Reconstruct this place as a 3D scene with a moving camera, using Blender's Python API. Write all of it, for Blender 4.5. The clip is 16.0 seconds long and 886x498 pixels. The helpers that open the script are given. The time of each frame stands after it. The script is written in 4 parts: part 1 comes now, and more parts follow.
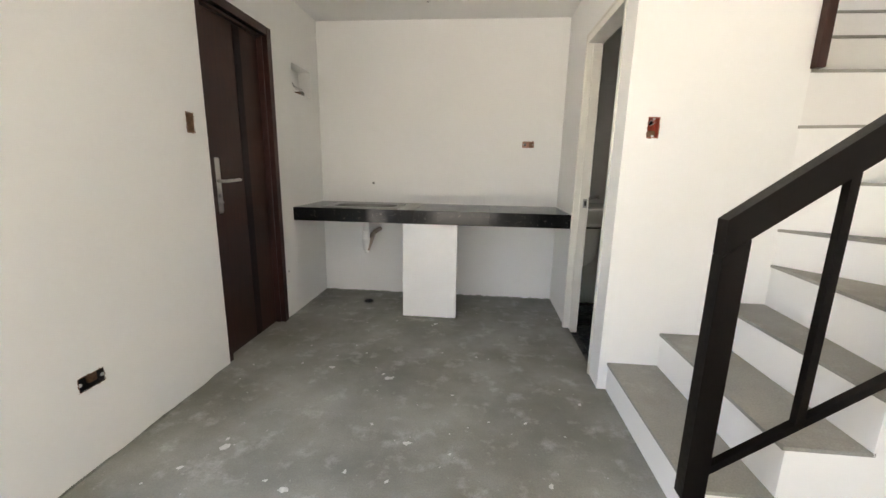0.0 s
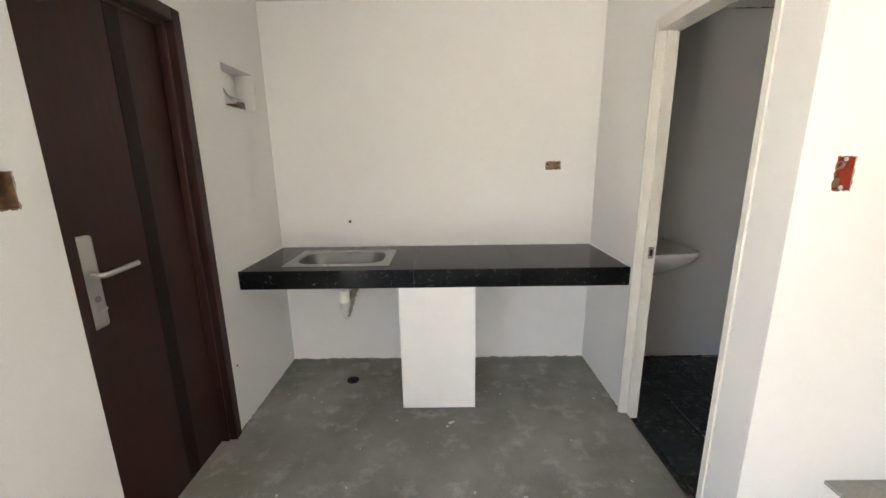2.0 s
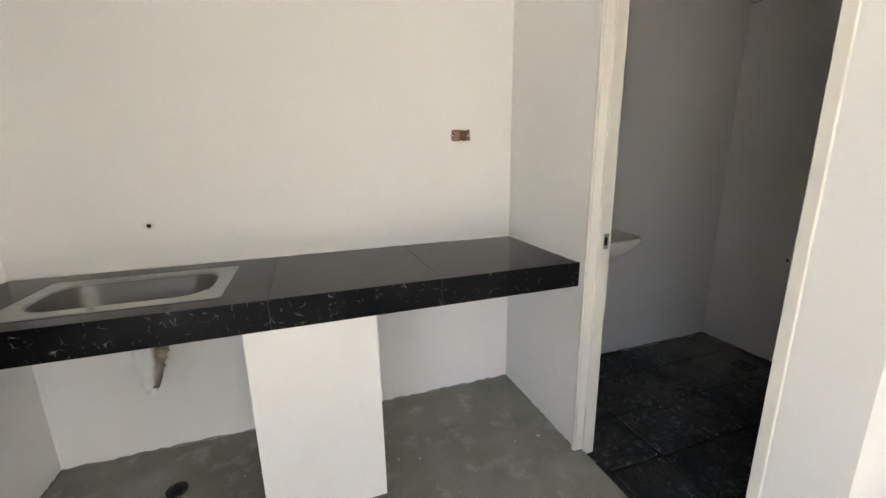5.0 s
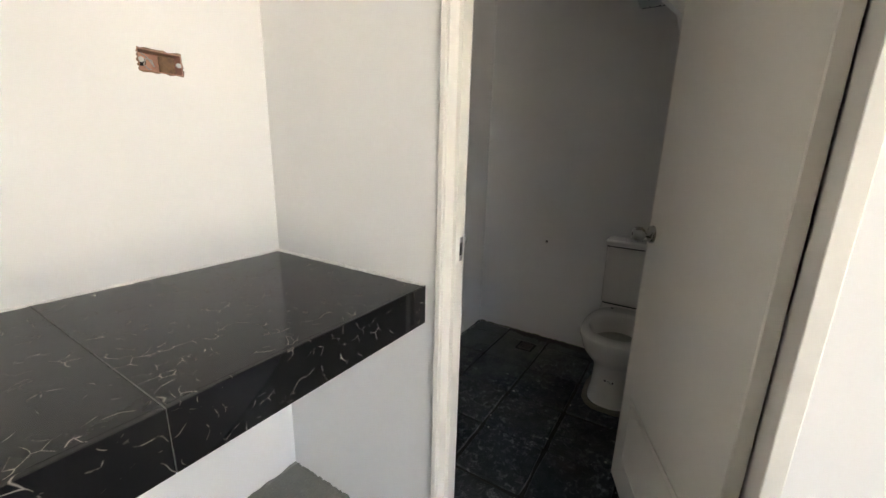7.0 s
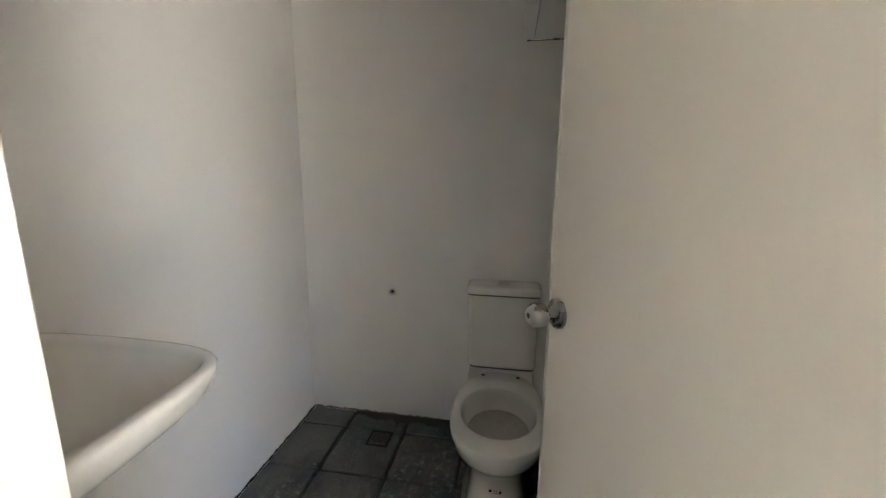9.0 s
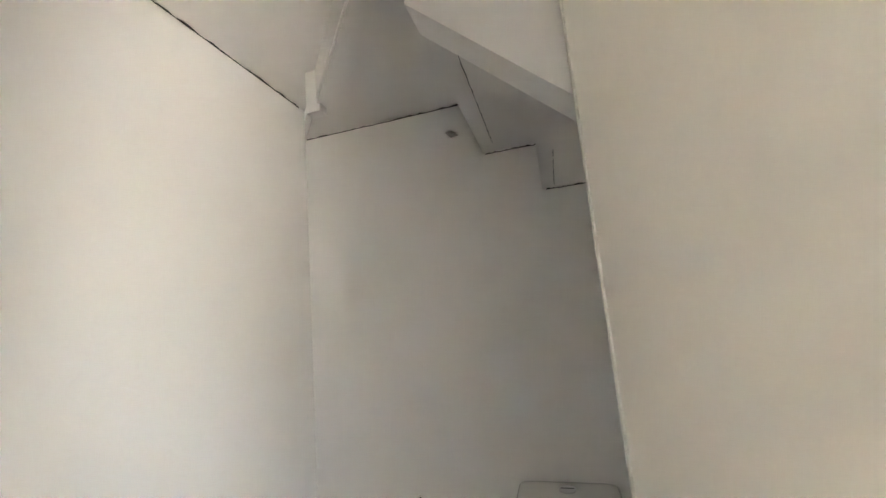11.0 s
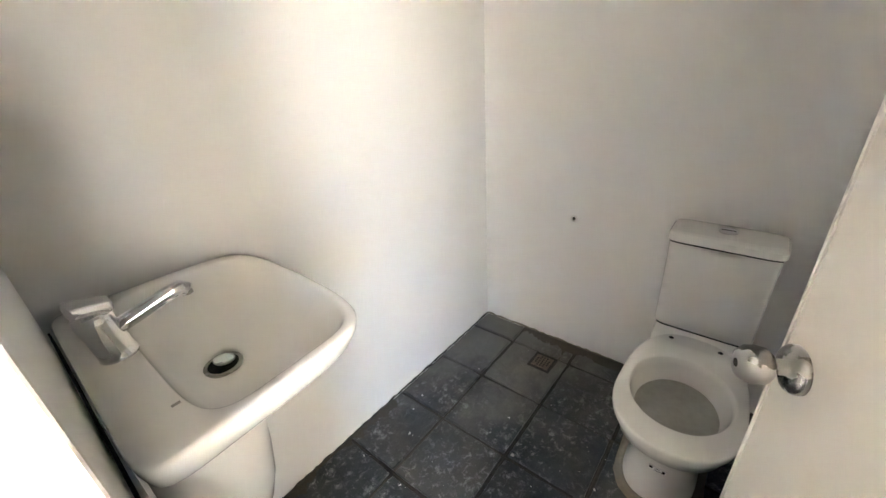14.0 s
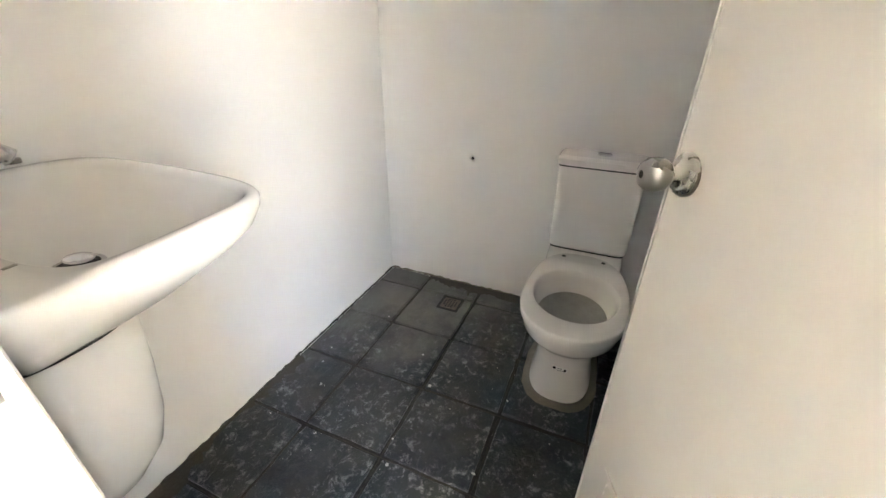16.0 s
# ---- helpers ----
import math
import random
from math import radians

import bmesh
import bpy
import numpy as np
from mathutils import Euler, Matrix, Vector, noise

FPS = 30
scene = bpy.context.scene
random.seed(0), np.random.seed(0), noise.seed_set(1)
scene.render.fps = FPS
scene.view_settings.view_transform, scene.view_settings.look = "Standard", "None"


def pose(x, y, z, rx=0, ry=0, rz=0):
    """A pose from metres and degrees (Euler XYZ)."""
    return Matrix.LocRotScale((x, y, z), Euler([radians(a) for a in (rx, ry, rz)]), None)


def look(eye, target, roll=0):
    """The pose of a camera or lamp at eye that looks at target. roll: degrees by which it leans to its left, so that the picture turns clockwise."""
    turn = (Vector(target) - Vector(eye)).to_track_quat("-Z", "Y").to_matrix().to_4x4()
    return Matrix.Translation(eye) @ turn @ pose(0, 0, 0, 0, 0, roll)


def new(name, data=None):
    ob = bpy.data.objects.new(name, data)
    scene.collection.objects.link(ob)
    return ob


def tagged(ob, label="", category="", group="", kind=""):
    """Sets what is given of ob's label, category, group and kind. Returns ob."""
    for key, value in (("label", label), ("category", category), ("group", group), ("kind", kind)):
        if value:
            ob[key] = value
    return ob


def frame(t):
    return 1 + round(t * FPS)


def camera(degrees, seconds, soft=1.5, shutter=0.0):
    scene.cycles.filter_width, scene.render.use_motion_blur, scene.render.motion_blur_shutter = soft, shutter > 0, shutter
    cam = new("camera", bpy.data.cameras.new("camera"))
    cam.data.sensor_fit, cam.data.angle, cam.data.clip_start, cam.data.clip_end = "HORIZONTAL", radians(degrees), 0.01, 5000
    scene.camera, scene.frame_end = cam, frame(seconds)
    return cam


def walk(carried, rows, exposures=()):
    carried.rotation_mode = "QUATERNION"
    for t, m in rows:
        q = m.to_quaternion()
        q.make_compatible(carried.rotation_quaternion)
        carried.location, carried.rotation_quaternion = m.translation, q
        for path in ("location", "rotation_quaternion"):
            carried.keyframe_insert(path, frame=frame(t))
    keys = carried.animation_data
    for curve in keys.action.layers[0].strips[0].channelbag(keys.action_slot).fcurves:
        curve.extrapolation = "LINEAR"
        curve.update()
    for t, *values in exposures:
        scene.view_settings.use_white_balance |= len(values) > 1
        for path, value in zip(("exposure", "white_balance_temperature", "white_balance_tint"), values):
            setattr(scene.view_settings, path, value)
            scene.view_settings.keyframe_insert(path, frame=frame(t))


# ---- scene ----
cam = camera(97.5, 16.0)
PATH = [
    (0, (1.404, 1.509, 1.219), (1.226, 3.459, 0.811), 1.1),
    (0.5, (1.321, 1.828, 1.251), (1.175, 3.78, 0.841), 0.7),
    (1, (1.252, 2.134, 1.349), (1.083, 4.071, 0.882), 0.2),
    (1.5, (1.135, 2.31, 1.426), (0.926, 4.253, 1.002), 0.6),
    (2, (1.068, 2.435, 1.492), (1.059, 4.383, 1.04), -0.8),
    (2.5, (1.061, 2.528, 1.522), (1.122, 4.473, 1.06), 0.0),
    (3, (1.073, 2.702, 1.57), (1.18, 4.65, 1.132), -0.8),
    (3.2, (1.091, 2.776, 1.571), (1.216, 4.724, 1.134), -1.2),
    (5.3, (1.043, 3.349, 1.315), (1.803, 5.135, 0.833), -0.9),
    (5.5, (1.049, 3.448, 1.317), (1.901, 5.184, 0.806), -0.7),
    (6, (1.119, 3.613, 1.275), (2.258, 5.203, 0.856), 0.5),
    (6.5, (1.202, 3.803, 1.242), (2.605, 5.163, 0.812), 2.1),
    (7, (1.298, 3.978, 1.236), (2.944, 5.004, 0.75), 1.5),
    (7.5, (1.491, 4.081, 1.228), (3.342, 4.717, 0.816), -0.4),
    (7.8, (1.618, 4.143, 1.233), (3.509, 4.653, 0.825), 0.1),
    (8, (1.679, 4.172, 1.234), (3.577, 4.624, 0.794), 0.2),
    (8.2, (1.74, 4.202, 1.227), (3.656, 4.524, 0.752), 1.0),
    (10.3, (2.3, 4.08, 1.315), (4.232, 4.593, 1.287), -2.0),
    (10.5, (2.307, 4.091, 1.326), (4.251, 4.546, 1.448), -2.3),
    (11, (2.308, 4.126, 1.394), (4.21, 4.665, 1.695), -5.0),
    (11.5, (2.339, 4.112, 1.385), (4.02, 5.09, 1.855), -5.7),
    (12, (2.343, 4.113, 1.355), (3.797, 5.405, 1.82), -4.4),
    (12.5, (2.316, 4.096, 1.407), (3.611, 5.62, 1.429), -5.2),
    (13, (2.246, 4.143, 1.422), (3.549, 5.607, 1.024), -4.4),
    (13.5, (2.244, 4.152, 1.39), (3.562, 5.5, 0.723), -3.7),
    (14, (2.233, 4.158, 1.35), (3.603, 5.316, 0.467), -3.9),
    (14.5, (2.243, 4.169, 1.293), (3.658, 5.086, 0.218), -3.1),
    (15, (2.259, 4.199, 1.241), (3.755, 4.959, 0.153), -1.1),
    (15.5, (2.249, 4.218, 1.185), (3.834, 4.823, 0.126), 0.7),
    (16, (2.148, 4.168, 1.145), (3.771, 4.855, 0.199), 0.6),
]
EXPOSURE = [(0, 3.72, 6950, 14), (1.0, 3.85, 6950, 14), (2.5, 3.95, 6950, 15), (5.5, 3.98, 6950, 15), (6.5, 4.25, 6950, 15), (7.0, 4.48, 6950, 15), (8.0, 5.02, 7050, 15), (10.5, 6.0, 7100, 14), (12.5, 6.3, 7100, 14), (14.5, 6.8, 7200, 16), (16, 6.8, 7200, 16)]
walk(cam, [(t, look(eye, target, roll)) for t, eye, target, roll in PATH], EXPOSURE)


# ---- world, sun, exposure ----
SUN_EL, SUN_AZ = 60.0, 175.0
world = bpy.data.worlds.new("world")
scene.world = world
world.use_nodes = True
wn = world.node_tree
sky = wn.nodes.new("ShaderNodeTexSky")
sky.sky_type, sky.sun_disc = "NISHITA", False
sky.sun_elevation, sky.sun_rotation = radians(SUN_EL), radians(SUN_AZ)
bg = wn.nodes["Background"]
wn.links.new(sky.outputs[0], bg.inputs[0])
bg.inputs[1].default_value = 0.08
sun = new("sun", bpy.data.lights.new("sun", "SUN"))
sun.data.energy, sun.data.angle, sun.data.color = 5.0, radians(0.5), (1.0, 0.95, 0.86)
az = radians(SUN_AZ)
sun.matrix_world = look((0, 0, 20), (-math.sin(az) * 20 / math.tan(radians(SUN_EL)), -math.cos(az) * 20 / math.tan(radians(SUN_EL)), 0))


# ---- materials ----
def material(name, base, rough=0.6, metal=0.0, spec=0.5):
    m = bpy.data.materials.new(name)
    m.use_nodes = True
    b = m.node_tree.nodes["Principled BSDF"]
    b.inputs["Base Color"].default_value = (*base, 1)
    b.inputs["Roughness"].default_value = rough
    b.inputs["Metallic"].default_value = metal
    b.inputs["Specular IOR Level"].default_value = spec
    return m, m.node_tree, b


def coords(nt, kind="Object"):
    return nt.nodes.new("ShaderNodeTexCoord").outputs[kind]


def world_coords(nt):
    return nt.nodes.new("ShaderNodeNewGeometry").outputs["Position"]


def noise_tex(nt, vec, scale, detail=4, rough=0.55, stretch=None):
    n = nt.nodes.new("ShaderNodeTexNoise")
    n.inputs["Scale"].default_value, n.inputs["Detail"].default_value, n.inputs["Roughness"].default_value = scale, detail, rough
    if stretch:
        mp = nt.nodes.new("ShaderNodeMapping")
        mp.inputs["Scale"].default_value = stretch
        nt.links.new(vec, mp.inputs["Vector"])
        vec = mp.outputs[0]
    nt.links.new(vec, n.inputs["Vector"])
    return n.outputs["Fac"]


def ramp(nt, fac, stops):
    r = nt.nodes.new("ShaderNodeValToRGB")
    e = r.color_ramp.elements
    while len(e) < len(stops):
        e.new(0.5)
    for i, (p, c) in enumerate(stops):
        e[i].position, e[i].color = p, (*c, 1) if len(c) == 3 else c
    nt.links.new(fac, r.inputs[0])
    return r.outputs[0]


def grey(v):
    return (v, v, v)


def mix(nt, fac, a, b, mode="MIX"):
    n = nt.nodes.new("ShaderNodeMix")
    n.data_type, n.blend_type = "RGBA", mode
    ins = [i for i in n.inputs if i.enabled]
    for val, sock in ((fac, ins[0]), (a, ins[1]), (b, ins[2])):
        if isinstance(val, (int, float)):
            sock.default_value = val
        elif isinstance(val, tuple):
            sock.default_value = (*val, 1)
        else:
            nt.links.new(val, sock)
    return [o for o in n.outputs if o.enabled][0]


def bump(nt, b, height, strength, dist=0.01):
    n = nt.nodes.new("ShaderNodeBump")
    n.inputs["Strength"].default_value, n.inputs["Distance"].default_value = strength, dist
    nt.links.new(height, n.inputs["Height"])
    nt.links.new(n.outputs[0], b.inputs["Normal"])


def plaster(name, base, dirt):
    m, nt, b = material(name, base, 0.75, spec=0.3)
    p = world_coords(nt)
    big = noise_tex(nt, p, 1.3, 5)
    fine = noise_tex(nt, p, 60, 4)
    c = mix(nt, ramp(nt, big, [(0.35, grey(0)), (0.75, grey(0.35))]), base, dirt)
    spots = noise_tex(nt, p, 22, 6, 0.7)
    c = mix(nt, ramp(nt, spots, [(0.72, grey(0)), (0.8, grey(0.5))]), c, dirt)
    nt.links.new(c, b.inputs["Base Color"])
    wave = noise_tex(nt, p, 3.5, 3)
    h = mix(nt, 0.25, wave, fine)
    bump(nt, b, h, 0.25, 0.006)
    return m


WHITE = plaster("white_plaster", (0.86, 0.85, 0.82), (0.80, 0.78, 0.74))
BATHWHITE = plaster("bath_plaster", (0.86, 0.85, 0.82), (0.79, 0.77, 0.73))
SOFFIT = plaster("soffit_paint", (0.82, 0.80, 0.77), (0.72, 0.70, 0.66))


def concrete(name, a, bcol, pale):
    m, nt, b = material(name, a, 0.7, spec=0.35)
    p = world_coords(nt)
    c = mix(nt, ramp(nt, noise_tex(nt, p, 1.7, 6, 0.6), [(0.36, grey(0)), (0.64, grey(1))]), a, bcol)
    tone = tuple(v * f for v, f in zip(a, (0.82, 0.76, 0.66)))
    c = mix(nt, ramp(nt, noise_tex(nt, p, 0.9, 5, 0.6, (1, 1.3, 1)), [(0.48, grey(0)), (0.68, grey(0.7))]), c, tone)
    c = mix(nt, ramp(nt, noise_tex(nt, p, 7, 6, 0.65), [(0.54, grey(0)), (0.70, grey(0.55))]), c, pale)
    c = mix(nt, ramp(nt, noise_tex(nt, p, 30, 5, 0.7), [(0.62, grey(0)), (0.72, grey(0.5))]), c, pale)
    c = mix(nt, ramp(nt, noise_tex(nt, p, 140, 3), [(0.3, grey(0.25)), (0.6, grey(0))]), c, (0.10, 0.10, 0.095))
    nt.links.new(c, b.inputs["Base Color"])
    nt.links.new(ramp(nt, noise_tex(nt, p, 4, 4), [(0.3, grey(0.55)), (0.7, grey(0.8))]), b.inputs["Roughness"])
    bump(nt, b, mix(nt, 0.4, noise_tex(nt, p, 9, 5), noise_tex(nt, p, 90, 4)), 0.3, 0.004)
    return m


CONCRETE = concrete("cement_floor", (0.19, 0.19, 0.163), (0.31, 0.306, 0.27), (0.49, 0.485, 0.45))
TREADS = concrete("cement_tread", (0.28, 0.27, 0.235), (0.34, 0.325, 0.285), (0.42, 0.41, 0.37))
PAVING = concrete("outdoor_paving", (0.57, 0.56, 0.53), (0.62, 0.61, 0.575), (0.66, 0.65, 0.62))


def slate(name, shades):
    """Cleft dark stone tile with trodden dust that lies thickest in the back corner of the room."""
    m, nt, b = material(name, shades[0], 0.5)
    p = world_coords(nt)
    info = nt.nodes.new("ShaderNodeObjectInfo").outputs["Random"]
    c = ramp(nt, info, [(k / (len(shades) - 1), s) for k, s in enumerate(shades)])
    c = mix(nt, ramp(nt, noise_tex(nt, p, 9, 9, 0.72), [(0.42, grey(0)), (0.66, grey(0.8))]), c, (0.040, 0.046, 0.044))
    c = mix(nt, ramp(nt, noise_tex(nt, p, 3.2, 6, 0.65), [(0.50, grey(0)), (0.68, grey(0.7))]), c, (0.048, 0.042, 0.031))
    n = nt.nodes.new("ShaderNodeTexNoise")
    n.inputs["Scale"].default_value, n.inputs["Detail"].default_value, n.inputs["Roughness"].default_value, n.inputs["Distortion"].default_value = 30, 9, 0.82, 0.4
    nt.links.new(p, n.inputs["Vector"])
    smears = ramp(nt, n.outputs["Fac"], [(0.52, grey(0)), (0.65, grey(0.95))])
    patchy = ramp(nt, noise_tex(nt, p, 5.5, 5, 0.6), [(0.40, grey(0.10)), (0.60, grey(1))])
    c = mix(nt, mix(nt, 1.0, smears, patchy, "MULTIPLY"), c, (0.36, 0.37, 0.37))
    c = mix(nt, ramp(nt, noise_tex(nt, p, 130, 2), [(0.70, grey(0)), (0.76, grey(0.6))]), c, (0.34, 0.34, 0.33))
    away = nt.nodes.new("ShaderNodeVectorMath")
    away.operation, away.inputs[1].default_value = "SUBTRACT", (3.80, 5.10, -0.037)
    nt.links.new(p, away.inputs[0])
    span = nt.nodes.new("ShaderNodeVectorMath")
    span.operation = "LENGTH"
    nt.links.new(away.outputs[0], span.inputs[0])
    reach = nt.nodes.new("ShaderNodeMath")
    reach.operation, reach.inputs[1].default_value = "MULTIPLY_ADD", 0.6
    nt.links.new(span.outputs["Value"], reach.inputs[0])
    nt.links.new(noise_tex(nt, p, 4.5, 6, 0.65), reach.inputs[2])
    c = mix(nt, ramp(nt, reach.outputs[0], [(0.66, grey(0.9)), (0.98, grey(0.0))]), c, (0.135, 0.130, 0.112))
    nt.links.new(c, b.inputs["Base Color"])
    nt.links.new(ramp(nt, noise_tex(nt, p, 12, 5), [(0.35, grey(0.40)), (0.7, grey(0.72))]), b.inputs["Roughness"])
    bump(nt, b, mix(nt, 0.45, noise_tex(nt, p, 13, 7, 0.7), noise_tex(nt, p, 55, 6, 0.7)), 1.0, 0.010)
    return m


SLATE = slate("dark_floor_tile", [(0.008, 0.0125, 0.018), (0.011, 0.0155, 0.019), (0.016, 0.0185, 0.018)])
GROUT = concrete("dirty_grout", (0.014, 0.012, 0.010), (0.03, 0.026, 0.02), (0.06, 0.052, 0.042))


def marble():
    m, nt, b = material("black_marble_tile", (0.01, 0.01, 0.011), 0.13, spec=0.2)
    p = world_coords(nt)
    warp = nt.nodes.new("ShaderNodeTexNoise")
    warp.inputs["Scale"].default_value = 9
    nt.links.new(p, warp.inputs["Vector"])
    add = nt.nodes.new("ShaderNodeVectorMath")
    add.operation = "MULTIPLY_ADD"
    nt.links.new(warp.outputs["Color"], add.inputs[0])
    add.inputs[1].default_value = (0.14, 0.14, 0.14)
    nt.links.new(p, add.inputs[2])
    v = nt.nodes.new("ShaderNodeTexVoronoi")
    v.feature = "DISTANCE_TO_EDGE"
    v.inputs["Scale"].default_value = 24
    nt.links.new(add.outputs[0], v.inputs["Vector"])
    vein = ramp(nt, v.outputs["Distance"], [(0.0, grey(1)), (0.026, grey(0))])
    mask = ramp(nt, noise_tex(nt, p, 30, 3), [(0.53, grey(0)), (0.62, grey(0.9))])
    veins = mix(nt, 1.0, vein, mask, "MULTIPLY")
    c = mix(nt, veins, (0.007, 0.007, 0.0075), (0.27, 0.245, 0.21))
    up = nt.nodes.new("ShaderNodeSeparateXYZ")
    nt.links.new(nt.nodes.new("ShaderNodeNewGeometry").outputs["Normal"], up.inputs[0])
    dust = mix(nt, 1.0, ramp(nt, noise_tex(nt, p, 6, 6, 0.7), [(0.35, grey(0.02)), (0.8, grey(0.09))]), ramp(nt, up.outputs["Z"], [(0.3, grey(0.0)), (0.9, grey(1))]), "MULTIPLY")
    c = mix(nt, dust, c, (0.26, 0.25, 0.22))
    nt.links.new(c, b.inputs["Base Color"])
    nt.links.new(ramp(nt, noise_tex(nt, p, 11, 5), [(0.3, grey(0.08)), (0.75, grey(0.19))]), b.inputs["Roughness"])
    return m


MARBLE = marble()


def wood_door():
    m, nt, b = material("mahogany_door", (0.05, 0.018, 0.012), 0.42, spec=0.3)
    p = world_coords(nt)
    g = noise_tex(nt, p, 14, 6, 0.6, (1, 6, 0.35))
    c = ramp(nt, g, [(0.3, (0.028, 0.0095, 0.0065)), (0.7, (0.046, 0.0155, 0.0102))])
    nt.links.new(c, b.inputs["Base Color"])
    bump(nt, b, g, 0.08, 0.002)
    return m


MAHOGANY = wood_door()


def plain(name, base, rough=0.5, metal=0.0, vary=0.15, scale=25, spec=0.5):
    m, nt, b = material(name, base, rough, metal, spec)
    p = coords(nt)
    n = noise_tex(nt, p, scale, 5, 0.6)
    c = ramp(nt, n, [(0.3, tuple(x * (1 - vary) for x in base)), (0.7, tuple(min(1, x * (1 + vary)) for x in base))])
    nt.links.new(c, b.inputs["Base Color"])
    nt.links.new(ramp(nt, noise_tex(nt, p, scale * 2, 4), [(0.3, grey(max(0.03, rough * 0.8))), (0.7, grey(min(1, rough * 1.2)))]), b.inputs["Roughness"])
    return m


DARKSTRIP = plain("dark_inlay", (0.013, 0.0075, 0.006), 0.5, 0.0, 0.25, 30, 0.2)
DARKWOOD = plain("dark_wood_frame", (0.036, 0.0122, 0.0085), 0.36, 0.0, 0.15, 25, 0.3)
BLACKSTEEL = plain("dark_painted_steel", (0.006, 0.0040, 0.0032), 0.38, 0.0, 0.15, 25, 0.12)
STEEL = plain("brushed_steel", (0.36, 0.355, 0.34), 0.32, 1.0, 0.03, 6)
SATIN = plain("satin_nickel", (0.40, 0.385, 0.36), 0.27, 1.0, 0.03, 8)
LOCKMETAL = plain("satin_lock_metal", (0.60, 0.58, 0.54), 0.34, 1.0, 0.04, 8)
CHROME = plain("chrome", (0.75, 0.75, 0.76), 0.08, 1.0, 0.03)
CERAMIC = plain("glazed_ceramic", (0.80, 0.78, 0.73), 0.12, 0.0, 0.015, 3)
PVC = plain("white_pvc", (0.78, 0.77, 0.73), 0.35, 0.0, 0.05)
FRAMEPAINT = plain("cream_frame_paint", (0.78, 0.75, 0.68), 0.45, 0.0, 0.04, 8)
LEAFPAINT = plain("cream_door_paint", (0.76, 0.72, 0.64), 0.42, 0.0, 0.02, 2)
BOARD = plain("white_board", (0.84, 0.83, 0.80), 0.5, 0.0, 0.02, 5)
ORANGE = plain("orange_plastic_box", (0.42, 0.07, 0.035), 0.5, 0.0, 0.3, 60)
BROWNBOX = plain("dusty_brown_box", (0.22, 0.13, 0.075), 0.8, 0.0, 0.45, 50)
PINKBOX = plain("dull_pink_plastic", (0.50, 0.26, 0.19), 0.6, 0.0, 0.15, 50)
BLACKHOLE = plain("dark_void", (0.008, 0.008, 0.008), 0.9)
ROUGHCEMENT = concrete("raw_mortar", (0.30, 0.29, 0.26), (0.40, 0.38, 0.34), (0.5, 0.48, 0.44))
FOOTMORTAR = concrete("stained_mortar", (0.16, 0.14, 0.105), (0.23, 0.205, 0.16), (0.32, 0.29, 0.24))
PAINTSPOT = plain("dried_white_paint", (0.55, 0.54, 0.51), 0.8, 0.0, 0.2, 40)
RUSTY = plain("tarnished_steel", (0.12, 0.10, 0.08), 0.5, 0.6, 0.4, 60)
WATER = plain("trap_water", (0.42, 0.40, 0.35), 0.03, 0.0, 0.1, 20)
# darker copy of the rim steel; the bowl's shade is in its colour
BOWLSTEEL = plain("shaded_bowl_steel", (0.17, 0.166, 0.156), 0.36, 1.0, 0.03, 6)
PALEGROUT = plain("pale_dusty_grout", (0.055, 0.053, 0.048), 0.8, 0.0, 0.3, 50)
CAULK = plain("white_filler", (0.74, 0.72, 0.68), 0.8, 0.0, 0.12, 40)
DUSTBLACK = plain("dusty_black_plastic", (0.03, 0.024, 0.02), 0.8, 0.0, 0.4, 60)
WIRE = plain("wire_insulation", (0.45, 0.43, 0.40), 0.5)
ALU = plain("white_aluminium", (0.72, 0.72, 0.70), 0.4)
GLASSM, gnt, gb = material("clear_glass", (1, 1, 1), 0.0)
gb.inputs["Transmission Weight"].default_value = 1.0
gb.inputs["IOR"].default_value = 1.05
DUSTPVC = plain("dusty_brown_pvc", (0.34, 0.28, 0.22), 0.7, 0.0, 0.3, 40)
# near-black for the soffit joints and for shade painted into ceramic gaps
GAPBLACK = plain("black_joint_and_gap_shade", (0.015, 0.013, 0.012), 0.8)


# ---- building helpers ----
def part(name, bm, mat, parent=None, label="", smooth=False):
    me = bpy.data.meshes.new(name)
    bmesh.ops.recalc_face_normals(bm, faces=bm.faces)
    if smooth:
        for f in bm.faces:
            f.smooth = True
    bm.to_mesh(me)
    bm.free()
    me.materials.append(mat)
    ob = new(name, me)
    if parent:
        ob.parent = parent
    if label:
        ob["label"] = label
    return ob


def thing(name, at, label, category, group=""):
    ob = new(name)
    ob.empty_display_size = 0.1
    ob.location = at
    return tagged(ob, label, category, group)


def add_box(bm, lo, hi, bevel=0.0, seg=1):
    vs = [bm.verts.new((x, y, z)) for x in (lo[0], hi[0]) for y in (lo[1], hi[1]) for z in (lo[2], hi[2])]
    fs = [bm.faces.new([vs[i] for i in q]) for q in ((0, 1, 3, 2), (4, 6, 7, 5), (0, 4, 5, 1), (2, 3, 7, 6), (0, 2, 6, 4), (1, 5, 7, 3))]
    if bevel:
        es = {e for f in fs for e in f.edges}
        bmesh.ops.bevel(bm, geom=list(es), offset=bevel, segments=seg, affect="EDGES", profile=0.5)
    return bm


def boxes(*specs, bevel=0.0, seg=1):
    bm = bmesh.new()
    for lo, hi in specs:
        add_box(bm, lo, hi, bevel, seg)
    return bm


